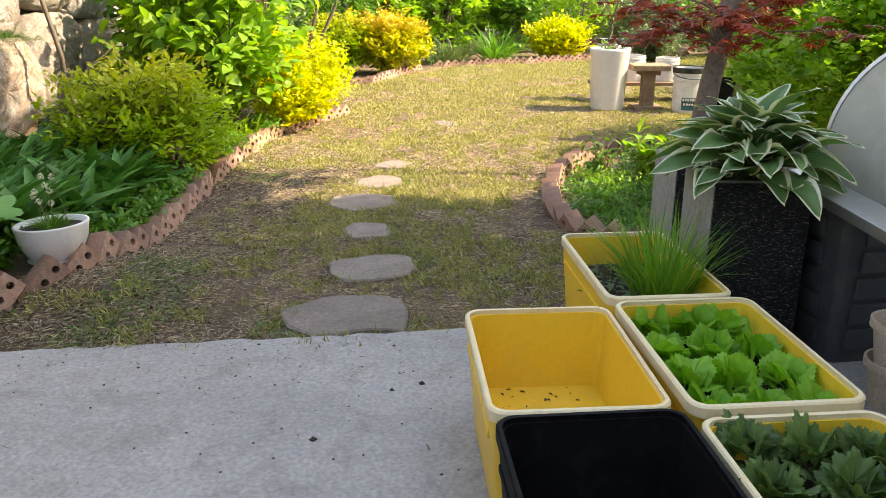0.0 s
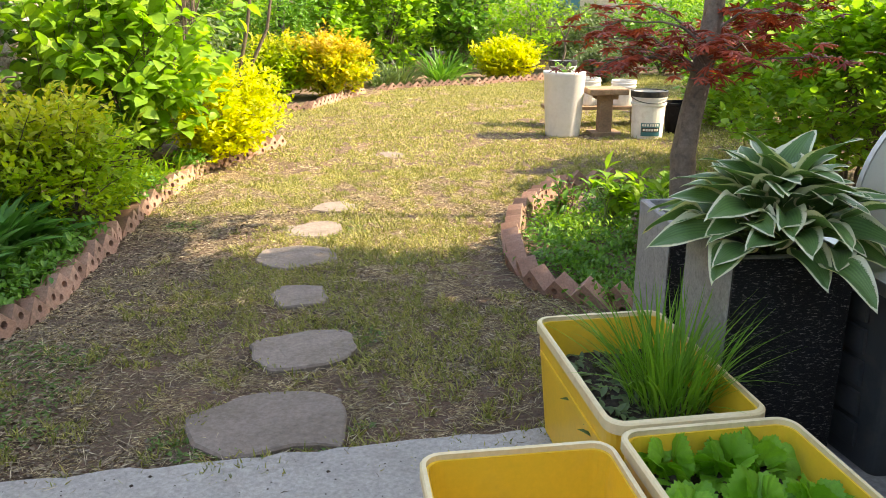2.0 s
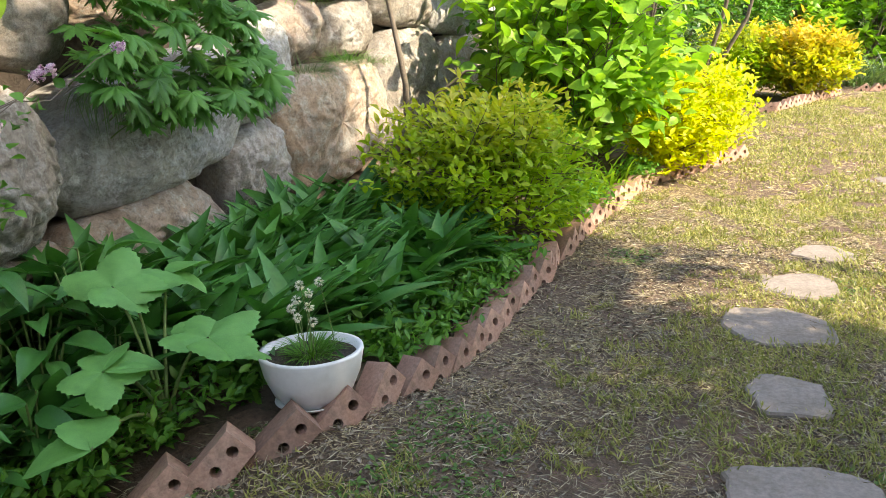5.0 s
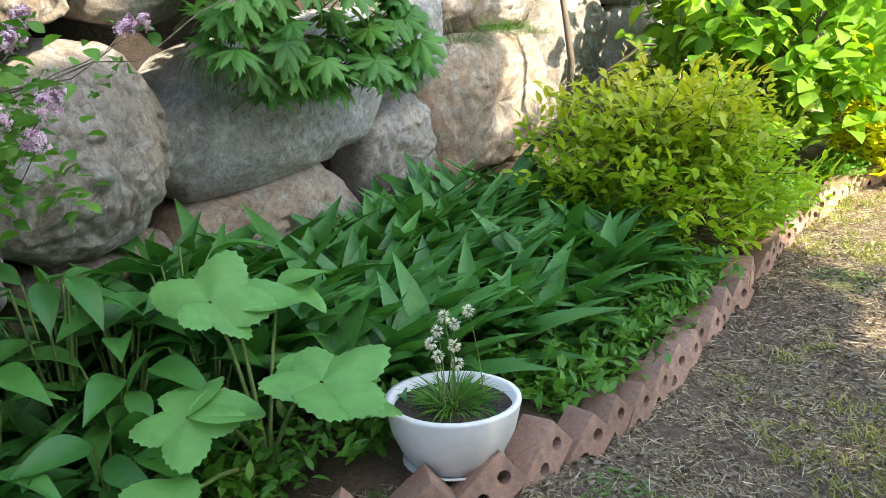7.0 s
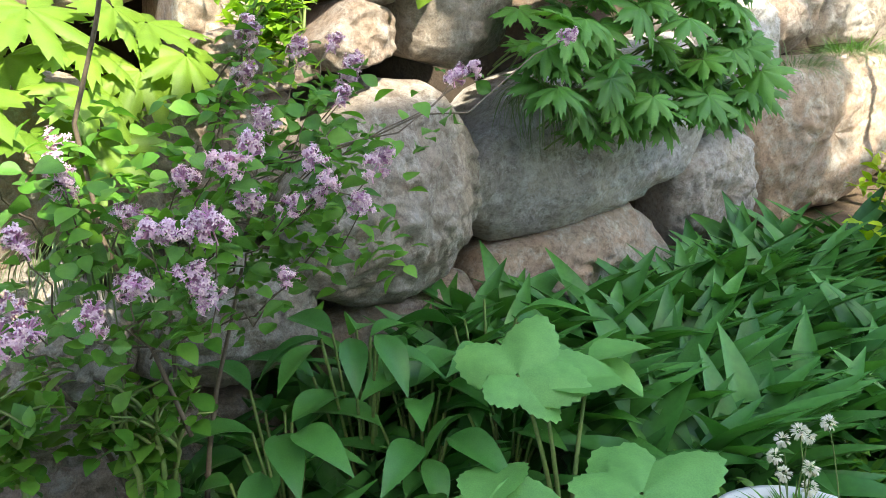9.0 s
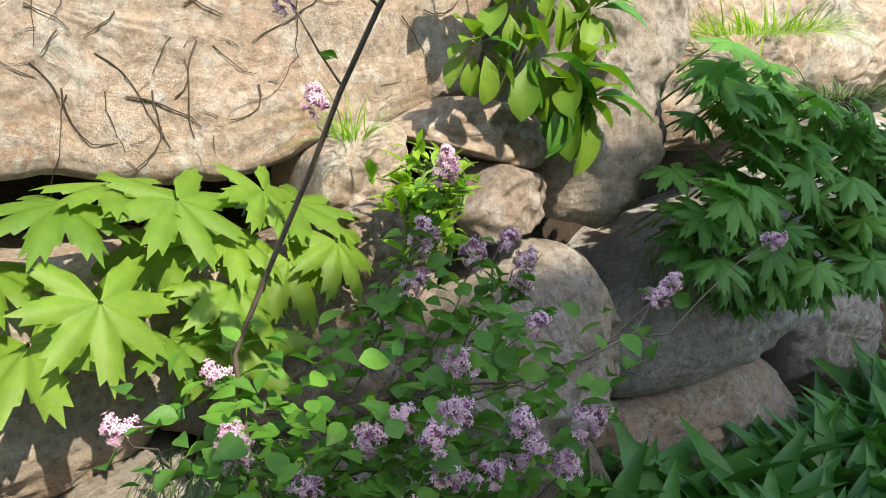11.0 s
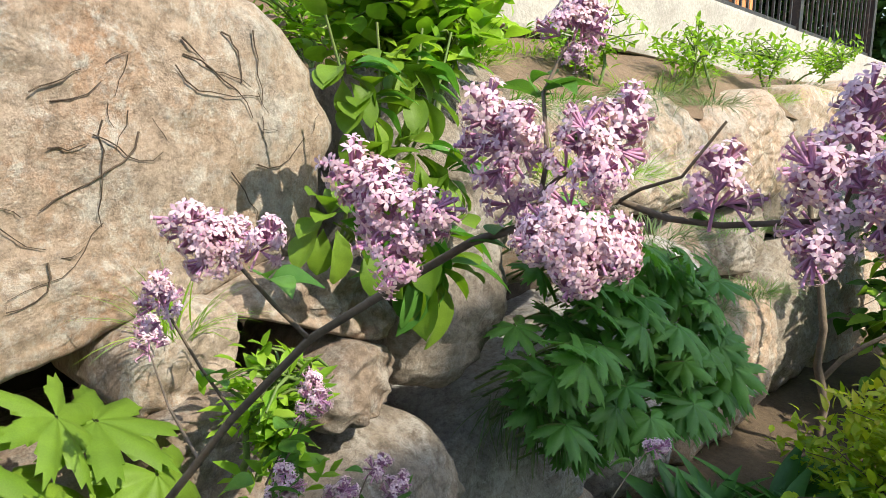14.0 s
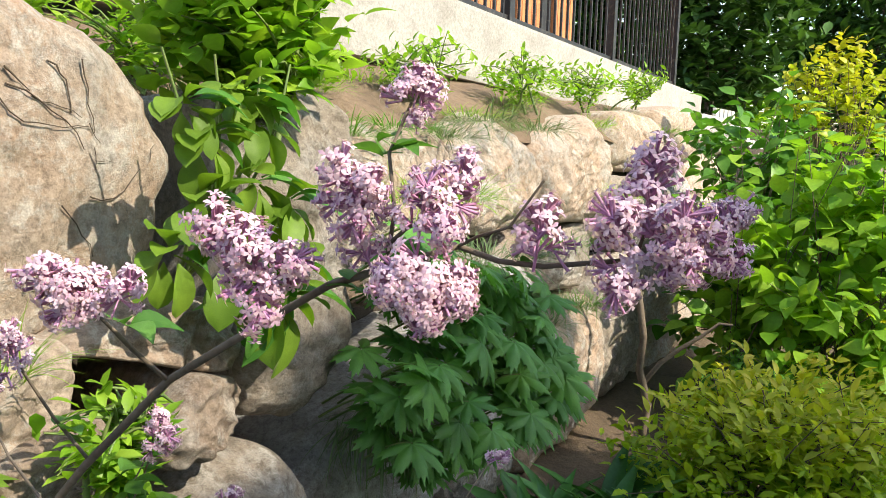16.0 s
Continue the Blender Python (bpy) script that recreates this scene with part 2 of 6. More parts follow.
LEAF_YELLOW = leafy("yellow leaf", (0.42, 0.50, 0.02), (0.78, 0.70, 0.04), 0.4)
LEAF_ORANGE = leafy("orange and yellow leaf", (0.34, 0.46, 0.03), (0.70, 0.56, 0.05), 0.38, tip=(0.62, 0.36, 0.07))
LEAF_RED = leafy("dark red maple leaf", (0.20, 0.025, 0.02), (0.48, 0.09, 0.05), 0.42)
LEAF_STRAP = leafy("plantain lily leaf", (0.04, 0.15, 0.035), (0.09, 0.27, 0.06), 0.28, 0.36, "object")
LEAF_STRAP_FAR = leafy("plantain lily leaf mass", (0.04, 0.15, 0.035), (0.09, 0.27, 0.06), 0.28, 0.36)
LEAF_PALM = leafy("broad lobed leaf", (0.06, 0.19, 0.035), (0.12, 0.31, 0.06), 0.38, 0.48, "object", gloss=0.4)
LEAF_LIME = leafy("lime lobed leaf", (0.11, 0.215, 0.025), (0.185, 0.31, 0.04), 0.38, 0.5, "object", gloss=0.35)
LEAF_PALE = leafy("pale broad leaf", (0.12, 0.31, 0.08), (0.16, 0.38, 0.105), 0.3, 0.5, "object")
LEAF_HOSTA = leafy("cream margined leaf", (0.09, 0.19, 0.065), (0.14, 0.27, 0.085), 0.25, 0.36, "object", rim=(0.62, 0.63, 0.44))
LEAF_LILAC = leafy("lilac leaf", (0.06, 0.17, 0.03), (0.12, 0.28, 0.055), 0.34, 0.4, "object")
LEAF_LETTUCE = leafy("lettuce leaf", (0.13, 0.36, 0.03), (0.25, 0.54, 0.06), 0.38, 0.35, "object")
LEAF_LETTUCE_DARK = leafy("dark lettuce leaf", (0.07, 0.14, 0.045), (0.15, 0.25, 0.08), 0.3, 0.4, "object")
PETAL = leafy("pale lilac petal", (0.62, 0.40, 0.60), (0.86, 0.66, 0.80), 0.3, 0.6)
PETAL_TUBE = leafy("purple floret tube", (0.50, 0.22, 0.45), (0.68, 0.38, 0.60), 0.2, 0.6)
PETAL_WHITE = leafy("white petal", (0.62, 0.57, 0.50), (0.75, 0.72, 0.66), 0.3, 0.7)

# ---- mesh helpers ----
rng = np.random.default_rng(7)


def grid_mesh(name, verts, faces, mat, margin=None, smooth=True):
    """A mesh from arrays: vertices and quads or triangles of one size."""
    verts, faces = np.asarray(verts, dtype=np.float32), np.asarray(faces, dtype=np.int32)
    me = bpy.data.meshes.new(name)
    n, k = faces.shape
    me.vertices.add(len(verts))
    me.vertices.foreach_set("co", verts.ravel())
    me.loops.add(n * k)
    me.loops.foreach_set("vertex_index", faces.ravel())
    me.polygons.add(n)
    me.polygons.foreach_set("loop_start", np.arange(n, dtype=np.int32) * k)
    me.polygons.foreach_set("use_smooth", np.full(n, smooth))
    if margin is not None:
        at = me.attributes.new("margin", "FLOAT", "POINT")
        at.data.foreach_set("value", np.asarray(margin, dtype=np.float32))
    me.update(calc_edges=True)
    me.materials.append(mat)
    return me


def child(name, data, parent=None, m=None, label=""):
    ob = new(name, data)
    if parent is not None:
        ob.parent = parent
    if m is not None:
        ob.matrix_basis = m
    return tagged(ob, label)


def part(name, bm, mat, parent=None, label="", smooth=False):
    me = bpy.data.meshes.new(name)
    bmesh.ops.recalc_face_normals(bm, faces=bm.faces)
    bm.to_mesh(me)
    bm.free()
    me.materials.append(mat)
    for f in me.polygons:
        f.use_smooth = smooth
    return child(name, me, parent, None, label)


def thing(name, at, label, category, group="", kind="", turn=0):
    ob = new(name)
    ob.matrix_basis = pose(*at, 0, 0, turn)
    ob.empty_display_size = 0.05
    return tagged(ob, label, category, group, kind)


def ring(w, d, r, z, n=5, cx=0, cy=0):
    """A rounded rectangle w by d at height z."""
    r = max(min(r, w / 2 - 1e-4, d / 2 - 1e-4), 1e-4)
    pts = []
    for q, (sx, sy) in enumerate(((1, 1), (-1, 1), (-1, -1), (1, -1))):
        for i in range(n + 1):
            a = math.pi / 2 * (q + i / n)
            pts.append((cx + sx * (w / 2 - r) + r * math.cos(a), cy + sy * (d / 2 - r) + r * math.sin(a), z))
    return pts


def circle(r, z, n=28, sy=1.0):
    return [(r * math.cos(2 * math.pi * i / n), sy * r * math.sin(2 * math.pi * i / n), z) for i in range(n)]


def loft(rings, cap=(True, True), closed=False):
    bm = bmesh.new()
    rows = [[bm.verts.new(p) for p in r] for r in rings]
    for a, b in zip(rows, rows[1:] + ([rows[0]] if closed else [])):
        for i in range(len(a)):
            j = (i + 1) % len(a)
            bm.faces.new((a[i], a[j], b[j], b[i]))
    if not closed and cap[0]:
        bm.faces.new(rows[0][::-1])
    if not closed and cap[1]:
        bm.faces.new(rows[-1])
    return bm


def block(w, d, h, bevel=0.004, at=(0, 0, 0), turn=(0, 0, 0)):
    """A bevelled board or block; at is the middle of its base."""
    bm = bmesh.new()
    bmesh.ops.create_cube(bm, size=1, matrix=pose(*at, *turn) @ Matrix.Translation((0, 0, h / 2)) @ Matrix.Diagonal((w, d, h, 1)))
    if bevel:
        bmesh.ops.bevel(bm, geom=bm.edges[:], offset=bevel, segments=2, affect="EDGES", profile=0.7)
    return bm


def tube_arrays(paths, sides=6):
    """Tapered tubes: each path is (points, first radius, last radius)."""
    V, F = [], []
    for pts, r0, r1 in paths:
        pts = [Vector(p) for p in pts]
        base = len(V)
        n = len(pts)
        for i, p in enumerate(pts):
            d = (pts[min(i + 1, n - 1)] - pts[max(i - 1, 0)]).normalized()
            u = d.cross(Vector((0.31, 0.87, 0.38))).normalized()
            v = d.cross(u)
            r = r0 + (r1 - r0) * i / max(n - 1, 1)
            for k in range(sides):
                a = 2 * math.pi * k / sides
                q = p + u * (r * math.cos(a)) + v * (r * math.sin(a))
                V.append(q[:])
        for i in range(n - 1):
            for k in range(sides):
                l = (k + 1) % sides
                F.append((base + i * sides + k, base + i * sides + l, base + (i + 1) * sides + l, base + (i + 1) * sides + k))
    return V, F


def tubes(name, paths, mat, parent, sides=6, label=""):
    V, F = tube_arrays(paths, sides)
    return child(name, grid_mesh(name, V, F, mat), parent, None, label)


def rods(name, paths, mat, parent, sides=6, label=""):
    """Tapered rods, each a part of its own."""
    for path in paths:
        tubes(name, [path], mat, parent, sides, label)


def bend(a, b, sag=(0, 0, 0), n=6, wob=0.0):
    """A bowed run of points from a to b."""
    a, b, sag = Vector(a), Vector(b), Vector(sag)
    out = []
    for i in range(n + 1):
        t = i / n
        p = a.lerp(b, t) + sag * (4 * t * (1 - t))
        if wob and 0 < i < n:
            p = p + Vector(rng.normal(0, wob, 3))
        out.append(p)
    return out


# ---- leaves ----
def blade(n=6, length=1.0, width=0.4, droop=0.2, fold=0.12, peak=0.45, cols=3, wave=0.0, sharp=1.0, tooth=0.0):
    """A leaf along +Y: its outline swells to the peak and narrows to a point; it folds along the rib and droops."""
    V, M, F = [], [], []
    for i in range(n + 1):
        t = i / n
        w = math.sin(math.pi * t ** (math.log(0.5) / math.log(peak))) ** sharp if 0 < t < 1 else 0.02
        w = max(w, 0.03) * width / 2
        if tooth and 0 < i < n:
            w *= 1 + tooth * (1 if i % 2 else -1)
        for c in range(cols):
            s = 2 * c / (cols - 1) - 1
            y = length * t
            z = fold * abs(s) * w * 2 - droop * length * t * t + wave * width * math.sin(t * 9 + s * 2) * abs(s)
            V.append((s * w, y * (1 - 0.25 * droop * t), z))
            M.append(abs(s) ** 1.0 * (0.95 if cols > 3 else 1) if rimless(t) else 1.0)
    for i in range(n):
        for c in range(cols - 1):
            a = i * cols + c
            F.append((a, a + 1, a + cols + 1, a + cols))
    return np.array(V), np.array(F), np.array(M)


def rimless(t):
    return 0.02 < t < 0.97


def lobed(lobes=7, depth=0.45, droop=0.25, teeth=0.06, span=300, per=10, rings=4, sharp=1.0):
    """A broad hand-shaped leaf of radius about 1 round its stalk, lobed and toothed, its first lobe along +Y."""
    n = lobes * per
    V, F, M = [], [], []
    for k in range(rings + 1):
        f = max(k / rings, 0.03)
        for i in range(n + 1):
            a = math.radians(90 - span / 2 + span * i / n)
            ph = abs(((i / per) % 1) - 0.5) * 2
            r = (1 - depth * ph ** sharp) * (1 - 0.18 * abs(i / n - 0.5) * 2)
            r *= 1 + teeth * (1 if i % 2 else -1) * (k / rings)
            g = 1 - (1 - r) * f ** 1.5
            z = -droop * (f * g) ** 2 + 0.05 * math.cos(ph * math.pi) * f
            V.append((f * g * math.cos(a), f * g * math.sin(a), z))
            M.append(f)
    for k in range(rings):
        for i in range(n):
            a = k * (n + 1) + i
            F.append((a, a + 1, a + n + 2, a + n + 1))
    return np.array(V), np.array(F), np.array(M)


def turns(az, el, roll):
    """Rotation matrices that lay +Y along azimuth az (0: +Y, to the left) and elevation el, rolled about it."""
    az, el, roll = (np.atleast_1d(np.asarray(a, dtype=float)) for a in (az, el, roll))
    n = max(len(az), len(el), len(roll))
    az, el, roll = (np.broadcast_to(a, n) for a in (az, el, roll))
    o, z = np.ones(n), np.zeros(n)
    c, s = np.cos(az), np.sin(az)
    A = np.stack([c, -s, z, s, c, z, z, z, o], 1).reshape(n, 3, 3)
    c, s = np.cos(el), np.sin(el)
    B = np.stack([o, z, z, z, c, -s, z, s, c], 1).reshape(n, 3, 3)
    c, s = np.cos(roll), np.sin(roll)
    C = np.stack([c, z, s, z, o, z, -s, z, c], 1).reshape(n, 3, 3)
    return A @ B @ C


def mass(name, tpl, P, az, el, roll, size, mat, parent=None, label="", tips=None):
    """Many copies of a leaf joined into one mesh."""
    V, F, M = tpl
    P = np.asarray(P, dtype=float)
    n = len(P)
    R = turns(az, el, roll)
    size = np.broadcast_to(np.asarray(size, dtype=float), n)
    W = np.einsum("nij,vj->nvi", R, V) * size[:, None, None] + P[:, None, :]
    faces = (F[None] + (np.arange(n) * len(V))[:, None, None]).reshape(-1, F.shape[1])
    margin = np.repeat(tips, len(V)) if tips is not None else np.tile(M, n)
    return child(name, grid_mesh(name, W.reshape(-1, 3), faces, mat, margin), parent, None, label)


def leaf_data(name, tpl, mat):
    return grid_mesh(name, tpl[0], tpl[1], mat, tpl[2])


def lay(name, me, parent, at, az, el, roll, size, label=""):
    """One leaf as a part of its own."""
    R = turns(az, el, roll)[0]
    m = Matrix([[*(R[i] * size), at[i]] for i in range(3)] + [[0, 0, 0, 1]])
    return child(name, me, parent, m, label)


SMALL = blade(3, 1, 0.42, 0.25, 0.15)
OVAL = blade(5, 1, 0.66, 0.3, 0.12, 0.42)
SPIKE = blade(5, 1, 0.05, 0.5, 0.2, 0.3)


def shrub(name, label, at, size, sprigs, per, leaf, leaf_len, mat, category="shrub", stems=7, stem_mat=None, hollow=0.45, up=0.5,
          twig=0.16, kind="", droop=0.0, tall=0.0, grp="", low=-0.15):
    """A bushy plant: bowed stems from the root, twigs to the rim, leaves set along each twig. size: half widths and height. tall: height of the bare stem."""
    top = thing(name, at, label, category, grp, kind)
    rx, ry, h = size
    c = np.array([0, 0, tall + (h - tall) * 0.5])
    d = rng.normal(size=(sprigs, 3))
    d /= np.linalg.norm(d, axis=1)[:, None]
    d[:, 2] = np.where(d[:, 2] < low, -d[:, 2], d[:, 2])
    rad = hollow + (1 - hollow) * rng.random(sprigs) ** 0.6
    lump = np.array([1 + 0.42 * noise.noise(Vector(v) * 2.6 + Vector(at)) for v in d])
    tip = c + d * np.array([rx, ry, (h - tall) * 0.5]) * (rad * lump)[:, None]
    tip[:, 2] = np.maximum(tip[:, 2], 0.03)
    out = d * np.array([1, 1, 0.6]) + np.array([0, 0, up])
    out /= np.linalg.norm(out, axis=1)[:, None]
    tw = twig * (0.6 + 0.8 * rng.random(sprigs))
    t = np.linspace(0.0, 1.0, per)
    P = (tip[:, None, :] - out[:, None, :] * (tw[:, None, None] * (1 - t)[None, :, None])) + rng.normal(0, leaf_len * 0.12, (sprigs, per, 3))
    n = sprigs * per
    az0 = np.arctan2(-out[:, 0], out[:, 1])
    az = (az0[:, None] + np.tile(np.arange(per) * 2.4, (sprigs, 1)) * 0.75 + rng.normal(0, 0.5, (sprigs, per))).ravel()
    el = (rng.normal(0.25 - droop, 0.4, (sprigs, per)) + 0.5 * t[None]).ravel()
    hgt = np.clip((P.reshape(-1, 3)[:, 2] / max(h, 0.01)), 0, 1.1)
    mass("leaf_mass", leaf, P.reshape(-1, 3), az, el, rng.normal(0, 0.45, n), leaf_len * rng.uniform(0.6, 1.2, n), mat, top, tips=hgt * rng.uniform(0.75, 1.05, n))["kind"] = "stuff"
    if stems:
        runs = []
        for k in range(stems):
            e = tip[rng.integers(sprigs)] * np.array([0.85, 0.85, 0.9])
            b = (rng.normal(0, 0.04), rng.normal(0, 0.04), -0.02)
            runs.append((bend(b, e, (0, 0, 0.08 * h), 5, 0.01), 0.005 + 0.006 * h, 0.003))
        fine = []
        for k in range(min(sprigs, stems * 8)):
            e = tip[k]
            b = runs[k % stems][0][2 + k % 3]
            fine.append((bend(b, e, (0, 0, 0.02), 3), 0.004, 0.0015))
        rods("stem", runs, stem_mat or TWIG, top, 5)
        tagged(tubes("twig_mass", fine, stem_mat or TWIG, top, 4), kind="stuff")
    return top


# ---- ground ----
def in_lawn(x, y):
    """How far inside the lawn: positive on grass."""
    left = np.interp(y, [2.4, 2.65, 3.05, 3.47, 4.4, 5.4, 6.5, 7.5, 9.0, 9.8, 12.0, 13.0], [-1.95, -1.82, -1.58, -1.41, -1.43, -1.47, -1.38, -0.95, -1.5, -1.3, -0.2, 0.4])
    right = np.interp(y, [2.4, 3.6, 3.65, 3.8, 4.1, 4.56, 4.97, 5.3, 5.75, 5.9, 7, 13], [0.85, 0.9, 0.85, 0.7, 0.6, 0.64, 0.74, 0.88, 1.15, 2.6, 4.0, 5.0])
    far = 12.7 + 0.45 * (x - 1.3)
    return np.minimum(np.minimum(x - left, right - x), far - y)


bm = bmesh.new()
for cx, cy, s in ((0, 0, 400),):
    vs = [bm.verts.new((x * s, y * s, 0)) for x, y in ((-1, -1), (1, -1), (1, 1), (-1, 1))]
    bm.faces.new(vs)
ground = tagged(part("ground", bm, SOIL), "bare brown garden soil with worn patches", "ground", kind="structure")

nx, ny = 60, 110
gx, gy = np.linspace(-2.2, 5.0, nx), np.linspace(2.35, 14.2, ny)
LAWN_SOIL = weathered("worn lawn soil", (0.145, 0.09, 0.06), (0.16, 0.105, 0.068), (0.22, 0.13, 0.09), 0.9, 60, 0.95, 1.0, 0.02, 0.8, speck=0.8)


def rise(x, y):
    """The ground swells by a hand's breadth round the near end of the bed."""
    return 0.1 * float(np.clip((-0.8 - x) / 0.6, 0, 1) * np.clip((3.6 - y) / 0.5, 0, 1) * np.clip((y - 2.45) / 0.4, 0, 1))


def lawn_z(x, y):
    return rise(x, y) + 0.012 + 0.016 * noise.noise(Vector((x * 1.3, y * 1.3, 0.5))) + 0.006 * noise.noise(Vector((x * 7, y * 7, 2.0)))


V = [(x, y, lawn_z(x, y) if in_lawn(x, y) > -0.25 else -0.03) for y in gy for x in gx]
F = [(j * nx + i, j * nx + i + 1, (j + 1) * nx + i + 1, (j + 1) * nx + i) for j in range(ny - 1) for i in range(nx - 1)]
lawn = tagged(child("lawn", grid_mesh("lawn", V, F, LAWN_SOIL)), "patchy worn lawn of short yellowing grass over soil", "lawn", kind="structure")

# concrete apron before the house, its edge ragged
bm = bmesh.new()
edge = [(-4.0 + 0.05 * i, 2.42 + 0.12 * (-4.0 + 0.05 * i + 1.5) * (1 if i > 50 else 0.2) + 0.022 * noise.noise(Vector((i * 0.23, 3.1, 0))) + 0.02 * noise.noise(Vector((i * 0.9, 7.1, 0)))) for i in range(132)]
topv = [bm.verts.new((x, y, 0.03)) for x, y in edge]
lowv = [bm.verts.new((x, y + 0.012, -0.03)) for x, y in edge]
backv = [bm.verts.new((x, -3.0, 0.03)) for x, y in edge]
for i in range(len(edge) - 1):
    bm.faces.new((backv[i], backv[i + 1], topv[i + 1], topv[i]))
    bm.faces.new((topv[i], topv[i + 1], lowv[i + 1], lowv[i]))
tagged(part("pavement", bm, CONCRETE), "pale grey concrete apron with crumbs of soil", "pavement", kind="structure")

# bed along the rock wall, rising towards it
bx, by = np.linspace(0, 1, 14), np.linspace(1.2, 9.5, 60)


def bed_z(u, y):
    return 0.02 + 0.2 * u + 0.03 * noise.noise(Vector((u * 4, y * 2, 1)))


V, F = [], []
for y in by:
    x0 = float(np.interp(y, [1.2, 2.4, 2.65, 3.05, 3.47, 4.4, 5.4, 6.5, 7.5, 9.5], [-1.95, -1.93, -1.86, -1.63, -1.47, -1.49, -1.53, -1.44, -1.02, -1.4]))
    for u in bx:
        V.append((x0 + (-3.0 - x0) * u, y, bed_z(u, y) + rise(x0, y) * (1 - 0.5 * u)))
F = [(j * 14 + i, j * 14 + i + 1, (j + 1) * 14 + i + 1, (j + 1) * 14 + i) for j in range(59) for i in range(13)]
tagged(child("flower_bed", grid_mesh("flower_bed", V, F, BED_SOIL)), "dark soil of the planting bed below the rock wall", "flower bed", kind="structure")

# ---- rock wall ----
wall = thing("wall_rock", (0, 0, 0), "dry-stacked retaining wall of large tan and grey boulders", "rock wall", kind="structure")


def rock(face, corners, mat, seed, swell=0.04, lean=0.0, sweep=0.0, depth=0.5, rough=1.0, turns_=96, steps=30, broken=1.0):
    """A split boulder in the wall: its face fills the outline (y, z) at x = face, swells out, breaks at the edges and runs back. lean: forward per metre up; sweep: forward per metre along."""
    pts = [np.array(c, dtype=float) for c in corners]
    pts = [q for a, b in zip(pts, pts[1:] + pts[:1]) for q in (a * 0.87 + b * 0.13, a * 0.13 + b * 0.87)]
    P = np.array(pts + pts[:1])
    run = np.r_[0, np.cumsum(np.linalg.norm(np.diff(P, axis=0), axis=1))]
    at = np.linspace(0, run[-1], turns_, endpoint=False)
    B = np.c_[np.interp(at, run, P[:, 0]), np.interp(at, run, P[:, 1])]
    c = B.mean(0)
    o = Vector((seed * 3.7, seed * 1.3, seed * 2.1))
    for i in range(turns_):
        v = Vector((0, B[i, 0], B[i, 1]))
        B[i] = c + (B[i] - c) * (1 + 0.05 * noise.noise(v * 6 + o) + 0.03 * noise.noise(v * 17 + o))
    B = c + (B - c) * 1.05
    span = max(np.ptp(B[:, 0]), np.ptp(B[:, 1]))
    wide, high = np.ptp(B[:, 0]) / 2, np.ptp(B[:, 1]) / 2
    edge = min(0.04, 0.08 * span)
    r = np.random.default_rng(seed + 200)
    chips = []
    for j in range(9):
        a = j * 0.7 + r.normal(0, 0.3)
        chips.append((math.cos(a) / wide, math.sin(a) / high, broken * r.uniform(0.12, 0.4) * min(wide, high, 0.25), r.uniform(0.45, 0.85)))
    V, F = [], []
    rings = [(f, 0.0) for f in np.linspace(0.0, 1.0, steps) ** 0.6] + [(0.985, 0.25), (0.95, 0.6), (0.9, 1.0)]
    for f, back in rings:
        for i in range(turns_):
            y, z = c + (B[i] - c) * f
            u = Vector((0, y, z))
            x = face + swell * (1 - f ** 2) - edge * f ** 26 - sum(max(0.0, (y - c[0]) * ca + (z - c[1]) * sa - reach) * slope for ca, sa, slope, reach in chips) + lean * (z - c[1]) + sweep * (y - c[0]) - depth * back
            k = 0.04 * noise.noise(u * 3.2 + o) - 0.035 * abs(noise.noise(u * 6 + o)) + 0.014 * noise.noise(u * 16 + o) + 0.022 * abs(noise.noise(u * 24 + o)) + 0.008 * noise.noise(u * 60 + o)
            x += k * rough * min(1.0, span / 0.5 + 0.3)
            V.append((x, y, z))
    for j in range(len(rings) - 1):
        for i in range(turns_):
            l = (i + 1) % turns_
            F.append((j * turns_ + i, j * turns_ + l, (j + 1) * turns_ + l, (j + 1) * turns_ + i))
    child("rock", grid_mesh("rock", V, F, mat), wall)
    return np.array(V)


def squared(y0, y1, z0, z1, seed):
    """The outline of a roughly squared boulder."""
    r = np.random.default_rng(seed)
    w, h = y1 - y0, z1 - z0
    ring_ = ((0, 0.1), (0.08, 0.92), (0.35, 1.0), (0.9, 0.95), (1.0, 0.6), (0.96, 0.08), (0.5, 0.0))
    return [(y0 + w * (a + r.normal(0, 0.04)), z0 + h * (b + r.normal(0, 0.04))) for a, b in ring_]


big_rock = rock(-2.61, [(1.2, 1.24), (1.95, 1.23), (2.32, 1.19), (2.58, 1.29), (2.73, 1.32), (2.81, 1.38), (2.83, 1.52), (2.75, 1.65), (2.69, 1.73), (2.55, 1.77), (2.0, 1.75), (1.2, 1.74)], ROCK_TAN, 1, 0.0, 0.0, 0.0, 0.6, 0.55, 150, 44, 0.25)
rock(-2.55, [(1.1, 0.7), (1.75, 0.66), (2.08, 0.70), (2.13, 0.86), (2.28, 0.98), (2.24, 1.07), (1.7, 1.1), (1.1, 1.12)], ROCK_TAN, 2, 0.05)
rock(-2.52, [(2.41, 1.13), (2.42, 1.22), (2.5, 1.275), (2.585, 1.265), (2.58, 1.18), (2.5, 1.11)], ROCK_TAN, 21, 0.015, depth=0.3, rough=1.3, turns_=64, steps=20)
rock(-2.53, [(2.56, 1.255), (2.72, 1.315), (2.88, 1.28), (2.905, 1.17), (2.83, 1.165), (2.7, 1.215)], ROCK_PINK, 22, 0.015, depth=0.3, rough=1.3, turns_=64, steps=20)
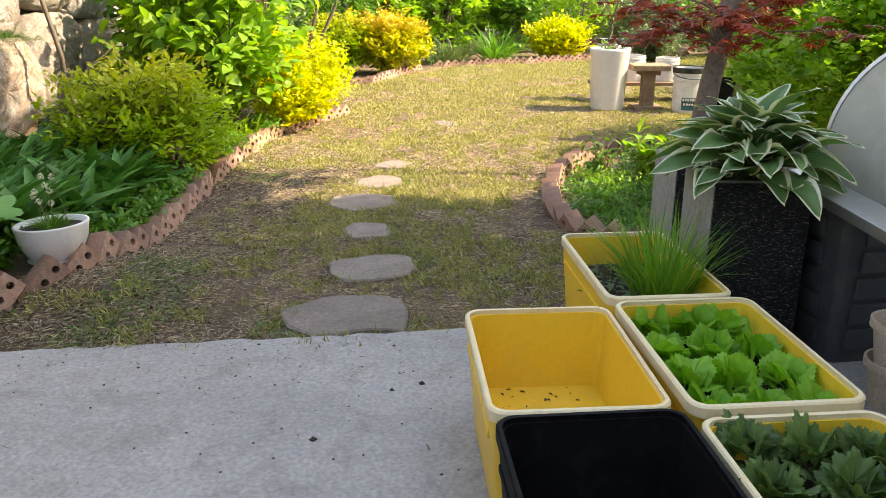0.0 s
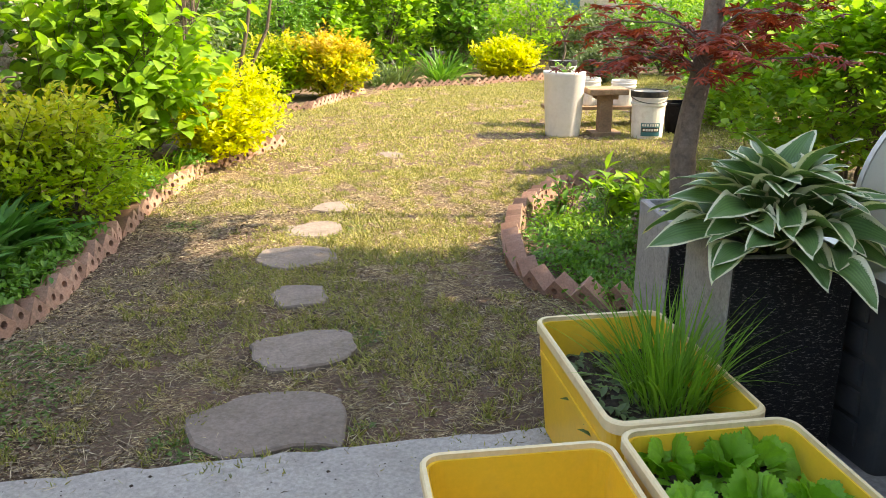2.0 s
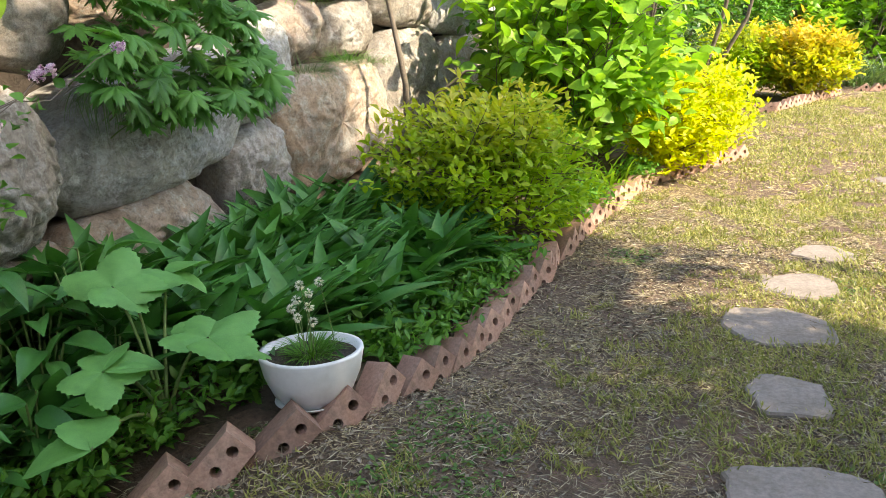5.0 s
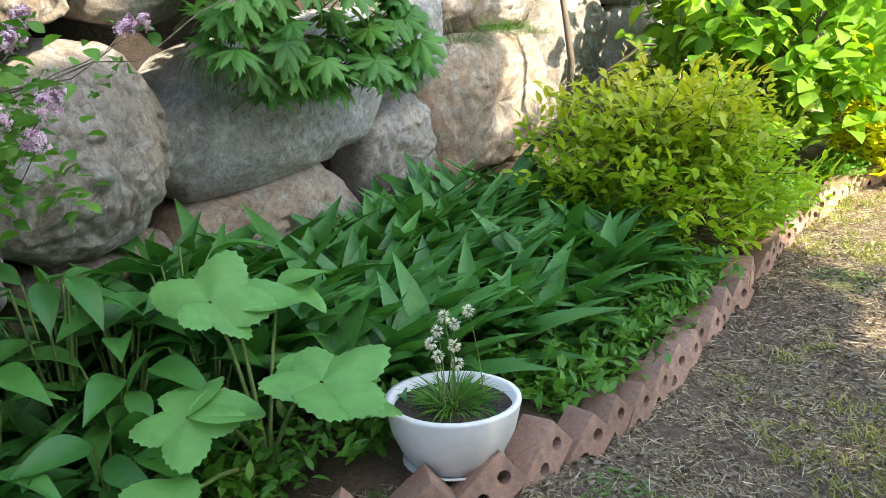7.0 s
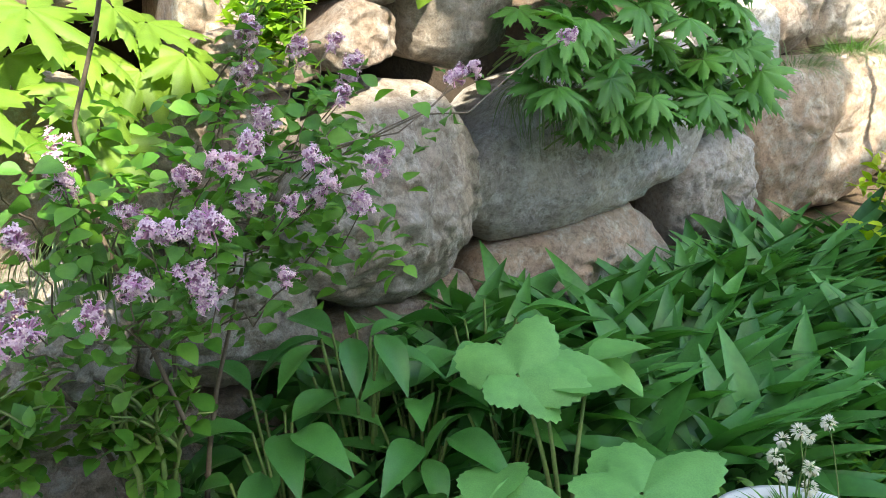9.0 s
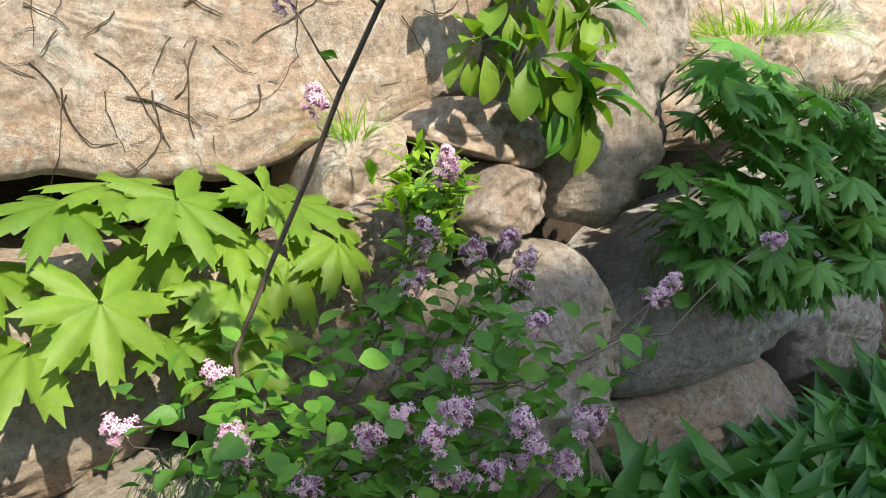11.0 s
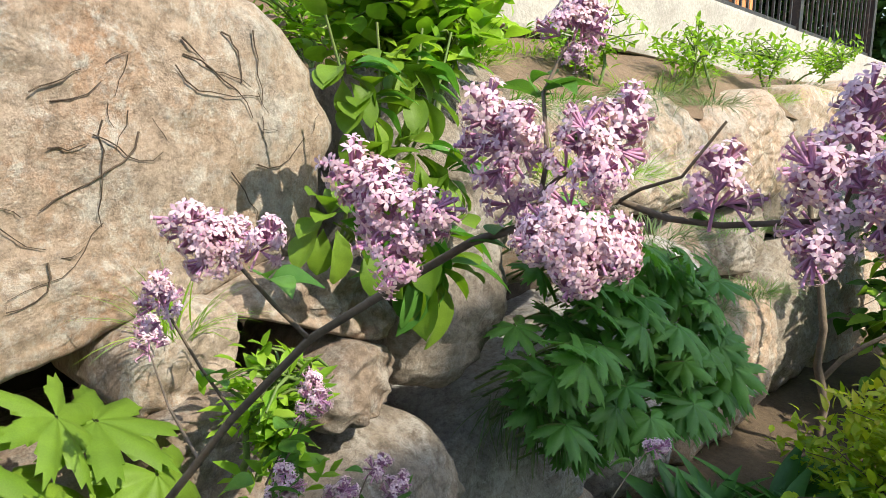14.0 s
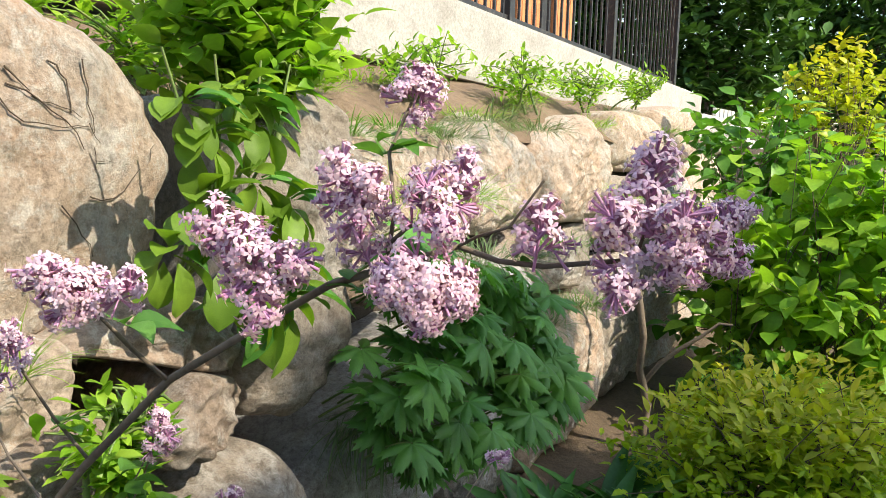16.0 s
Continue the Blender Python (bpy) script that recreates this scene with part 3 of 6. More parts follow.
rock(-2.54, [(2.93, 1.66), (3.2, 1.65), (3.33, 1.47), (3.24, 1.27), (3.25, 1.06), (3.1, 1.015), (2.935, 1.055), (2.91, 1.2), (2.95, 1.45)], ROCK_BULGE, 19, 0.06, depth=0.4)
rock(-2.46, [(2.67, 1.09), (2.76, 1.185), (2.865, 1.15), (2.88, 1.06), (2.72, 1.03)], ROCK_BROWN, 20, 0.015, depth=0.3, rough=1.3, turns_=64, steps=20)
rock(-2.50, [(2.42, 0.99), (2.68, 1.01), (2.69, 1.1), (2.58, 1.16), (2.42, 1.12)], ROCK_BROWN, 23, 0.015, depth=0.3, rough=0.8, turns_=64, steps=20)
rock(-2.57, [(2.12, 0.72), (2.15, 1.0), (2.42, 1.06), (2.66, 1.0), (2.62, 0.7)], ROCK_BROWN, 4, 0.04)
rock(-2.47, [(2.56, 0.58), (2.56, 0.78), (2.71, 0.93), (2.84, 1.0), (2.98, 0.975), (3.08, 0.85), (3.135, 0.71), (3.09, 0.56), (3.02, 0.48), (2.77, 0.48)], ROCK_BULGE, 3, 0.10, 0.05, -0.25, 0.5, 1.05, 120, 40)
rock(-2.42, [(2.21, 0.48), (2.24, 0.66), (2.42, 0.71), (2.6, 0.63), (2.59, 0.44), (2.42, 0.40)], ROCK_BULGE, 5, 0.06, rough=1.2)
rock(-2.42, [(1.86, 0.36), (1.82, 0.66), (2.1, 0.73), (2.23, 0.6), (2.2, 0.42), (2.1, 0.3)], ROCK_BULGE, 32, 0.06)
rock(-2.38, squared(1.4, 2.5, 0.0, 0.4, 33), ROCK_BROWN, 33, 0.05)
rock(-2.62, [(3.15, 0.70), (3.24, 0.80), (3.42, 0.91), (3.95, 1.01), (4.18, 1.01), (4.13, 0.76), (4.03, 0.57), (3.87, 0.52), (3.5, 0.495), (3.28, 0.475), (3.185, 0.6)], ROCK_GREY, 6, 0.04, rough=0.9, turns_=120, steps=34)
rock(-2.64, [(3.15, 0.02), (3.22, 0.44), (3.52, 0.49), (3.84, 0.49), (3.98, 0.39), (4.02, 0.02)], ROCK_PINK, 7, 0.04)
rock(-2.5, squared(2.5, 3.15, 0.0, 0.48, 34), ROCK_BROWN, 34, 0.05)
rock(-2.8, [(4.18, 0.2), (4.2, 0.55), (4.38, 0.65), (4.56, 0.66), (4.68, 0.5), (4.68, 0.2)], ROCK_GREY, 8, 0.04)
rock(-2.69, [(4.19, 0.67), (4.21, 1.0), (4.3, 1.18), (4.54, 1.12), (4.64, 0.8), (4.44, 0.68)], ROCK_GREY, 10, 0.04)
rock(-2.76, [(4.52, 0.69), (4.72, 0.81), (5.1, 0.85), (5.56, 0.83), (5.66, 0.62), (5.45, 0.25), (4.72, 0.2), (4.62, 0.5)], ROCK_PINK, 9, 0.04)
rock(-2.83, [(5.68, 0.3), (5.7, 0.78), (5.85, 0.98), (6.4, 1.0), (6.5, 0.4), (6.0, 0.2)], ROCK_BULGE, 13, 0.04)
rock(-2.72, [(3.33, 1.14), (3.4, 1.5), (3.6, 1.61), (3.98, 1.6), (4.1, 1.35), (3.95, 1.12)], ROCK_PINK, 24, 0.04)
rock(-2.84, [(4.14, 1.24), (4.2, 1.6), (4.55, 1.68), (4.92, 1.52), (4.88, 1.24)], ROCK_TAN, 25, 0.04)
rock(-2.86, [(4.96, 1.24), (5.0, 1.6), (5.55, 1.72), (5.9, 1.52), (5.7, 1.2)], ROCK_PINK, 26, 0.04)
for k, (face, y0, y1, z0, z1, mat) in enumerate(((-2.92, 4.66, 5.2, 0.86, 1.2, ROCK_BROWN), (-2.9, 5.22, 5.72, 0.86, 1.18, ROCK_BULGE), (-2.86, 5.75, 6.5, 1.02, 1.4, ROCK_BULGE), (-2.86, 6.5, 7.4, 0.1, 0.9, ROCK_TAN), (-2.88, 6.55, 7.6, 0.92, 1.45, ROCK_GREY),
                                                  (-2.9, 7.45, 8.6, 0.0, 0.95, ROCK_PINK), (-2.92, 7.65, 8.8, 0.97, 1.5, ROCK_TAN), (-2.9, 5.95, 6.95, 1.42, 1.76, ROCK_TAN), (-2.92, 6.98, 8.0, 1.48, 1.84, ROCK_PINK), (-2.94, 8.0, 9.2, 1.5, 1.84, ROCK_GREY),
                                                  (-2.7, 0.0, 1.1, 0.7, 1.6, ROCK_TAN), (-2.5, 0.2, 1.3, 0.0, 0.7, ROCK_BROWN))):
    rock(face, squared(y0, y1, z0, z1, k + 50), mat, k + 60, 0.04, turns_=64, steps=18)

# earth behind the rocks, its colour darkened for gap shade, and the terrace above
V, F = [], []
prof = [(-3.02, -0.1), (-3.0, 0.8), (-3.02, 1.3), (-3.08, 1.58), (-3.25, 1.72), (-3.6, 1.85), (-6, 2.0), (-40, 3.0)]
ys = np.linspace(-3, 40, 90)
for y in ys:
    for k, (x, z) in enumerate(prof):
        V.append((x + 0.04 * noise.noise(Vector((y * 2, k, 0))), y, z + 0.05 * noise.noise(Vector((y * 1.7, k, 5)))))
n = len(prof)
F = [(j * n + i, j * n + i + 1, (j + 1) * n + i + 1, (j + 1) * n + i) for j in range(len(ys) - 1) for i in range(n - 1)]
tagged(child("bank", grid_mesh("bank", V, F, BANK_SOIL_SHADED)), "earth bank behind the boulders, darkened as shade in the gaps, terrace above", "earth bank", kind="structure")

V, F = [], []
ys = np.linspace(2.2, 10.0, 80)
for y in ys:
    for k, (x, z) in enumerate(((-2.93, 1.58), (-3.0, 1.67), (-3.12, 1.74), (-3.25, 1.80), (-3.42, 1.88))):
        V.append((x + 0.03 * noise.noise(Vector((y * 3, k, 9))), y, z + 0.04 * noise.noise(Vector((y * 2.3, k, 5)))))
F = [(j * 5 + i, j * 5 + i + 1, (j + 1) * 5 + i + 1, (j + 1) * 5 + i) for j in range(len(ys) - 1) for i in range(4)]
tagged(child("terrace_edge", grid_mesh("terrace_edge", V, F, SOIL)), "dry sandy soil edge between the wall top and the kerb", "terrace", kind="structure")

# ---- house wall behind, low wall beside the apron, unseen blocks added for shade ----
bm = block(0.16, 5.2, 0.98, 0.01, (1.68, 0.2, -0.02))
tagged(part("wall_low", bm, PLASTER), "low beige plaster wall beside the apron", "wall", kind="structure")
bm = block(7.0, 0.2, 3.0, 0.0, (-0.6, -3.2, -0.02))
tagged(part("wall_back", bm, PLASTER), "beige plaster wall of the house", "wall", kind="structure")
# out-of-view blocks, added as shadow casters; heights set where the shade ends
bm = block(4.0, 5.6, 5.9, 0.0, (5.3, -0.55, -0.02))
tagged(part("wall_house", bm, PLASTER), "unseen beige plaster block added to shade the garden", "wall", kind="structure")
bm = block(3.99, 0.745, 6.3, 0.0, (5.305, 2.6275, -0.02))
tagged(part("wall_house_bay", bm, PLASTER), "unseen taller beige plaster block added to shade the bulging rock", "wall", kind="structure")
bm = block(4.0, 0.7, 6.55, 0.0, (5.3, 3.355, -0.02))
tagged(part("wall_house_end", bm, PLASTER), "unseen tallest beige plaster block added to shade bed and wall", "wall", kind="structure")

# added unseen block, raised so only the bed and boulders fall in shade
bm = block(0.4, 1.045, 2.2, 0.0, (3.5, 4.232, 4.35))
tagged(part("wall_house_oriel", bm, PLASTER), "unseen raised beige plaster block added to shade the farther boulders", "wall", kind="structure")

# ---- planting boxes on the apron ----
def crate(at, turn, w, l, h, mat, rim_mat, label, name="planter_box", floor=0.02):
    top = thing(name, at, label, "planter box", "plastic boxes on the apron", turn=turn)
    k = 0.86
    th = 0.009
    rings = [ring(w * k, l * k, 0.03, 0.004), ring(w * 0.965, l * 0.965, 0.04, h * 0.86), ring(w * 0.965, l * 0.965, 0.04, h - 0.012),
             ring(w * 0.965 - 2 * th, l * 0.965 - 2 * th, 0.035, h - 0.012), ring(w * (k + 0.1 * floor / h) - 2 * th, l * (k + 0.1 * floor / h) - 2 * th, 0.025, floor)]
    part("body", loft(rings), mat, top, smooth=False)
    rim = loft([ring(w * 0.94, l * 0.95, 0.035, h - 0.028), ring(w, l, 0.045, h - 0.028), ring(w, l, 0.045, h - 0.004), ring(w - 0.008, l - 0.008, 0.042, h),
                ring(w * 0.94, l * 0.95, 0.035, h)], closed=True)
    part("rim", rim, rim_mat, top)
    for s in (-1, 1):
        part("rib", block(0.012, l * 0.8, 0.016, 0.003, (s * w * 0.472, 0, h * 0.72)), mat, top)
    return top


BOX_H = 0.33
box_a = crate((0.628, 2.41, 0.03), 5, 0.375, 0.62, BOX_H, YELLOW, YELLOW_RIM, "yellow plastic crate planted with chives, edge faded")
box_b = crate((0.275, 1.745, 0.03), 4, 0.40, 0.56, BOX_H, YELLOW, YELLOW_RIM, "empty yellow plastic crate with dirt at its bottom", floor=0.105)
box_c = crate((0.70, 1.79, 0.03), 5, 0.40, 0.60, BOX_H, YELLOW, YELLOW_RIM, "yellow plastic crate full of green lettuce")
box_d = crate((0.745, 1.16, 0.03), 5, 0.40, 0.60, BOX_H, YELLOW, YELLOW_RIM, "yellow plastic crate full of dark curly lettuce")
crate((0.325, 1.17, 0.03), 5, 0.40, 0.56, BOX_H + 0.01, BLACK_PLASTIC, BLACK_PLASTIC, "empty black plastic crate, scuffed inside")
for b, hz, w, l in ((box_a, 0.215, 0.34, 0.57), (box_c, 0.23, 0.37, 0.56), (box_d, 0.24, 0.37, 0.56)):
    g = 16
    V = [(-w / 2 + w * i / (g - 1), -l / 2 + l * j / (g - 1), hz + 0.012 * noise.noise(Vector((i * 0.6, j * 0.6, hz * 50)))) for j in range(g) for i in range(g)]
    F = [(j * g + i, j * g + i + 1, (j + 1) * g + i + 1, (j + 1) * g + i) for j in range(g - 1) for i in range(g - 1)]
    child("soil", grid_mesh("soil", V, F, POTTING), b, None, "dark potting soil")
# crumbs of dirt in the empty crate
P = np.c_[rng.uniform(-0.15, 0.15, 60), rng.uniform(-0.2, 0.24, 60), np.full(60, 0.107)]
mass("dirt_crumbs", SMALL, P, rng.uniform(0, 6.3, 60), 0.1, 0, rng.uniform(0.005, 0.02, 60), POTTING, box_b)["kind"] = "stuff"

# lettuces
LETTUCE_LEAF = leaf_data("leaf", lobed(5, 0.14, 0.35, 0.05, 290, 9, 5, 1.0), LEAF_LETTUCE)
LETTUCE_DARK = leaf_data("leaf", lobed(7, 0.3, 0.3, 0.05, 280, 7, 4, 1.0), LEAF_LETTUCE_DARK)


def lettuce(at, me, size, count, label, steep):
    top = thing("lettuce", at, label, "lettuce", "lettuces in the crates")
    for k in range(count):
        f = k / count
        a = k * 2.4
        lay("leaf", me, top, (-math.sin(a) * size * (0.75 - 0.5 * f), math.cos(a) * size * (0.75 - 0.5 * f), size * (0.2 + 0.7 * f)), a + rng.normal(0, 0.2), steep - 1.0 * (1 - f) + rng.normal(0, 0.22), rng.normal(0, 0.3), size * rng.uniform(0.6, 1.2))
    return top


for i in range(3):
    for j in range(4):
        lettuce((0.6 + 0.115 * i + rng.normal(0, 0.012) - 0.08 * 0.14 * j, 1.57 + 0.15 * j + rng.normal(0, 0.012), 0.272), LETTUCE_LEAF, 0.052, 12, "fresh green lettuce with frilled leaves in the crate", 1.5)
        lettuce((0.635 + 0.12 * i + rng.normal(0, 0.012) - 0.08 * 0.14 * j, 0.93 + 0.15 * j + rng.normal(0, 0.012), 0.295), LETTUCE_DARK, 0.055, 17, "dark green oak-leaf lettuce in the crate", 1.5)
# chives
LEAF_CHIVE = leafy("chive blade", (0.10, 0.27, 0.03), (0.22, 0.44, 0.06), 0.35, 0.4, "object")
chive = thing("chives", (0.70, 2.38, 0.24), "tuft of long bright green chives in the yellow crate", "chives")
CHIVE = [leaf_data("blade", blade(7, 1, 0.022, dr, 0.2, 0.3), LEAF_CHIVE) for dr in (0.15, 0.3, 0.5)]
for k in range(290):
    a, q = rng.uniform(0, 6.28), math.sqrt(rng.random()) * 0.09
    lay("blade", CHIVE[k % 3], chive, (q * math.cos(a), q * 1.3 * math.sin(a), 0), a - 1.57 + rng.normal(0, 0.5), 1.5 - q * 2.6 + rng.normal(0, 0.14), 0, rng.uniform(0.17, 0.36))
weeds = tagged(mass("weeds", SMALL, np.c_[rng.uniform(0.47, 0.66, 260), rng.uniform(2.16, 2.66, 260), np.full(260, 0.25)], rng.uniform(0, 6.3, 260), rng.normal(0.4, 0.3, 260), 0, rng.uniform(0.015, 0.05, 260), LEAF_GREY), "thin low weeds on the crate's soil", "weeds", kind="stuff")

# ---- stone planters with hosta ----
def stone_planter(at, w, d, h, label):
    top = thing("stone_planter", at, label, "planter", "stone planters")
    rings = [ring(w, d, 0.006, 0, 1), ring(w, d, 0.006, h - 0.004, 1), ring(w - 0.01, d - 0.01, 0.004, h, 1), ring(w - 0.05, d - 0.05, 0.004, h, 1), ring(w - 0.05, d - 0.05, 0.004, h - 0.1, 1)]
    part("body", loft(rings), GRANITE, top, "grey granite")
    part("front", block(w - 0.004, 0.012, h - 0.004, 0.002, (0, -d / 2 - 0.003, 0.001)), DARK_STONE, top, "rough split black stone face")
    part("soil", block(w - 0.055, d - 0.055, 0.02, 0, (0, 0, h - 0.1)), POTTING, top)
    return top


stone_planter((1.0, 2.56, 0.03), 0.31, 0.31, 0.59, "tall square granite planter with a black stone face, holding a hosta")
stone_planter((1.05, 3.14, 0.0), 0.31, 0.32, 0.55, "tall square granite planter with a black stone face")
HOSTA_LEAF = leaf_data("leaf", blade(16, 1, 0.6, 0.6, 0.22, 0.42, 11, 0.08, 0.75), LEAF_HOSTA)
hosta = thing("hosta", (1.0, 2.53, 0.57), "large variegated hosta with cream-edged leaves in the stone planter", "hosta")
stalks = []
for k in range(96):
    f = (k / 96) ** 0.85
    az = k * 2.39996
    reach = 0.03 + 0.16 * (1 - f) * rng.uniform(0.7, 1.15)
    el = 1.15 * f + 0.0 + rng.normal(0, 0.1)
    d = Vector((-math.sin(az), math.cos(az), 0))
    tip = d * reach + Vector((0, 0, 0.06 + 0.13 * f + rng.normal(0, 0.015)))
    stalks.append((bend((0, 0, 0), tip, (0, 0, 0.03), 4), 0.005, 0.004))
    lay("leaf", HOSTA_LEAF, hosta, tip, az + rng.normal(0, 0.35), el * 0.95 + 0.2 + rng.normal(0, 0.16), rng.normal(0, 0.35), rng.uniform(0.125, 0.19))
rods("stalk", stalks, STEM, hosta)

# ---- bin, slab bench, leaning table top, cream pots by the house wall ----
binn = thing("storage_bin", (1.33, 2.5, 0.03), "dark grey ribbed plastic bin standing under the slab", "bin", turn=8)
part("body", loft([ring(0.20, 0.3, 0.03, 0), ring(0.26, 0.36, 0.035, 0.5), ring(0.29, 0.39, 0.035, 0.5), ring(0.29, 0.39, 0.035, 0.54), ring(0.25, 0.35, 0.03, 0.54), ring(0.19, 0.29, 0.03, 0.02)]), GREY_PLASTIC, binn)
for k in range(5):
    part("rib", block(0.012, 0.16, 0.07, 0.004, (-0.108 - 0.006 * k, 0.0, 0.05 + 0.09 * k), (0, -3.5, 0)), GREY_PLASTIC, binn)
    part("rib", block(0.12, 0.012, 0.07, 0.004, (0.0, -0.158 - 0.006 * k, 0.05 + 0.09 * k), (3.5, 0, 0)), GREY_PLASTIC, binn)
bench = thing("slab_bench", (1.36, 2.3, 0.03), "grey slab shelf on block feet along the house wall", "bench")
part("slab", block(0.13, 1.1, 0.035, 0.006, (-0.125, -0.1, 0.52)), STEEL, bench, "worn grey metal-edged slab")
part("foot", block(0.12, 0.12, 0.52, 0.006, (-0.12, -0.55, 0)), CONCRETE, bench)
part("foot", block(0.1, 0.08, 0.52, 0.006, (-0.12, 0.40, 0)), CONCRETE, bench)
disc = thing("table_top", (1.46, 2.36, 0.56), "round grey-green table top with steel rim leaning on the wall", "table top", turn=30)
def lean_disc(r, t, inner, mat, name):
    rings = [circle(inner, 0, 64), circle(r, 0, 64), circle(r, t, 64), circle(inner, t, 64)]
    bm = loft(rings, (False, False), closed=True) if inner > 0.01 else loft(rings[1:3])
    bmesh.ops.transform(bm, matrix=pose(0.05, 0, 0.165, 0, 0, 0) @ pose(0, 0, 0, 0, -76, 0), verts=bm.verts)
    return part(name, bm, mat, disc, smooth=False)
lean_disc(0.35, 0.02, 0, TABLE, "board")
lean_disc(0.362, 0.026, 0.349, STEEL, "rim")
def flower_pot(at, r, h, label):
    top = thing("flower_pot", at, label, "flower pot", "empty cream pots")
    part("pot", loft([circle(r * 0.7, 0), circle(r * 0.95, h * 0.85), circle(r * 1.08, h * 0.86), circle(r * 1.08, h), circle(r * 0.98, h), circle(r * 0.86, h * 0.8), circle(r * 0.6, 0.02)]), CREAM, top, smooth=False)
    return top
flower_pot((1.305, 2.06, 0.03), 0.08, 0.15, "empty cream plastic flower pot on the concrete")
flower_pot((1.31, 2.06, 0.14), 0.085, 0.16, "empty cream plastic flower pot stacked in another")

# ---- stepping stones ----
def stepping(x, y, w, d, turn, k):
    top = thing("stepping_stone", (x, y, rise(x, y) - (0.012 if k > 5 else -0.008)), "flat irregular grey stepping stone sunk in the lawn", "stepping stone", "stepping stones across the lawn", turn=turn)
    def outline(s, z, j):
        return [((w / 2) * s * math.copysign(abs(math.cos(a)) ** 0.7, math.cos(a)) * (1 + 0.3 * noise.noise(Vector((math.cos(a) * 1.5, math.sin(a) * 1.5, k * 3.1)))),
                 (d / 2) * s * math.copysign(abs(math.sin(a)) ** 0.7, math.sin(a)) * (1 + 0.32 * noise.noise(Vector((math.cos(a) * 1.8, math.sin(a) * 1.8, k * 5.7)))),
                 z + 0.004 * noise.noise(Vector((a, k, j)))) for a in (2 * math.pi * i / 26 for i in range(26))]
    part("slab", loft([outline(1, -0.03, 0), outline(1.0, 0.014, 1), outline(0.96, 0.020, 2), outline(0.5, 0.021, 3)]), PAVER, top, smooth=False)


for k, (x, y, w, d, tn) in enumerate(((-0.34, 2.76, 0.50, 0.34, 4), (-0.31, 3.28, 0.40, 0.30, 14), (-0.38, 3.82, 0.25, 0.25, 10), (-0.46, 4.36, 0.36, 0.34, 20), (-0.40, 4.84, 0.30, 0.28, 8),
                                      (-0.33, 5.33, 0.26, 0.24, 0), (-0.27, 5.78, 0.24, 0.22, 30), (-0.13, 6.37, 0.26, 0.26, 12), (-0.02, 7.1, 0.30, 0.28, 0), (0.25, 7.85, 0.30, 0.28, 15),
                                      (0.62, 8.2, 0.36, 0.34, 20), (0.92, 8.7, 0.36, 0.34, 5), (1.45, 8.9, 0.3, 0.3, 5))):
    stepping(x, y, w, d, tn, k)

# ---- white ceramic bowl in the bed ----
bowl = thing("flower_bowl", (-1.56, 3.03, 0.14), "oval white ceramic bowl on a saucer at the bed's edge", "flower bowl", turn=40)
bowl.scale = (0.95, 0.95, 0.94)
part("saucer", loft([circle(0.085, 0, 32, 0.8), circle(0.115, 0.018, 32, 0.8), circle(0.112, 0.022, 32, 0.8), circle(0.085, 0.008, 32, 0.8)]), CERAMIC, bowl, smooth=True)
part("bowl", loft([circle(0.085, 0.01, 36, 0.8), circle(0.115, 0.045, 36, 0.8), circle(0.138, 0.10, 36, 0.8), circle(0.15, 0.165, 36, 0.8), circle(0.15, 0.172, 36, 0.8), circle(0.136, 0.172, 36, 0.8), circle(0.126, 0.13, 36, 0.8)]), CERAMIC, bowl, smooth=True)
part("soil", loft([circle(0.05, 0.148, 24, 0.8), circle(0.134, 0.15, 24, 0.8)], (True, True)), POTTING, bowl)
thrift = thing("thrift", (-1.565, 3.035, 0.28), "tuft of thrift with pale pink round flower heads", "thrift")
m = 300
a = rng.uniform(0, 6.28, m)
r = np.sqrt(rng.random(m)) * 0.05
mass("blade_mass", SPIKE, np.c_[r * np.cos(a), r * np.sin(a), np.zeros(m)], a - 1.57, 1.35 - r * 10 + rng.normal(0, 0.2, m), 0, rng.uniform(0.04, 0.085, m), LEAF_MID, thrift)["kind"] = "stuff"
for k in range(8):
    p = Vector((rng.normal(0, 0.02), rng.normal(0, 0.02), 0))
    q = p + Vector((rng.normal(0, 0.03), rng.normal(0, 0.03), rng.uniform(0.1, 0.23)))
    tubes("stalk", [(bend(p, q, (0.005, 0, 0), 4), 0.0014, 0.0011)], STEM, thrift)
    d = rng.normal(size=(60, 3))
    d /= np.linalg.norm(d, axis=1)[:, None]
    mass("flower_head", SMALL, np.array(q) + d * 0.006, np.arctan2(-d[:, 0], d[:, 1]), np.arcsin(d[:, 2]), 0, 0.010, PETAL_WHITE, thrift)

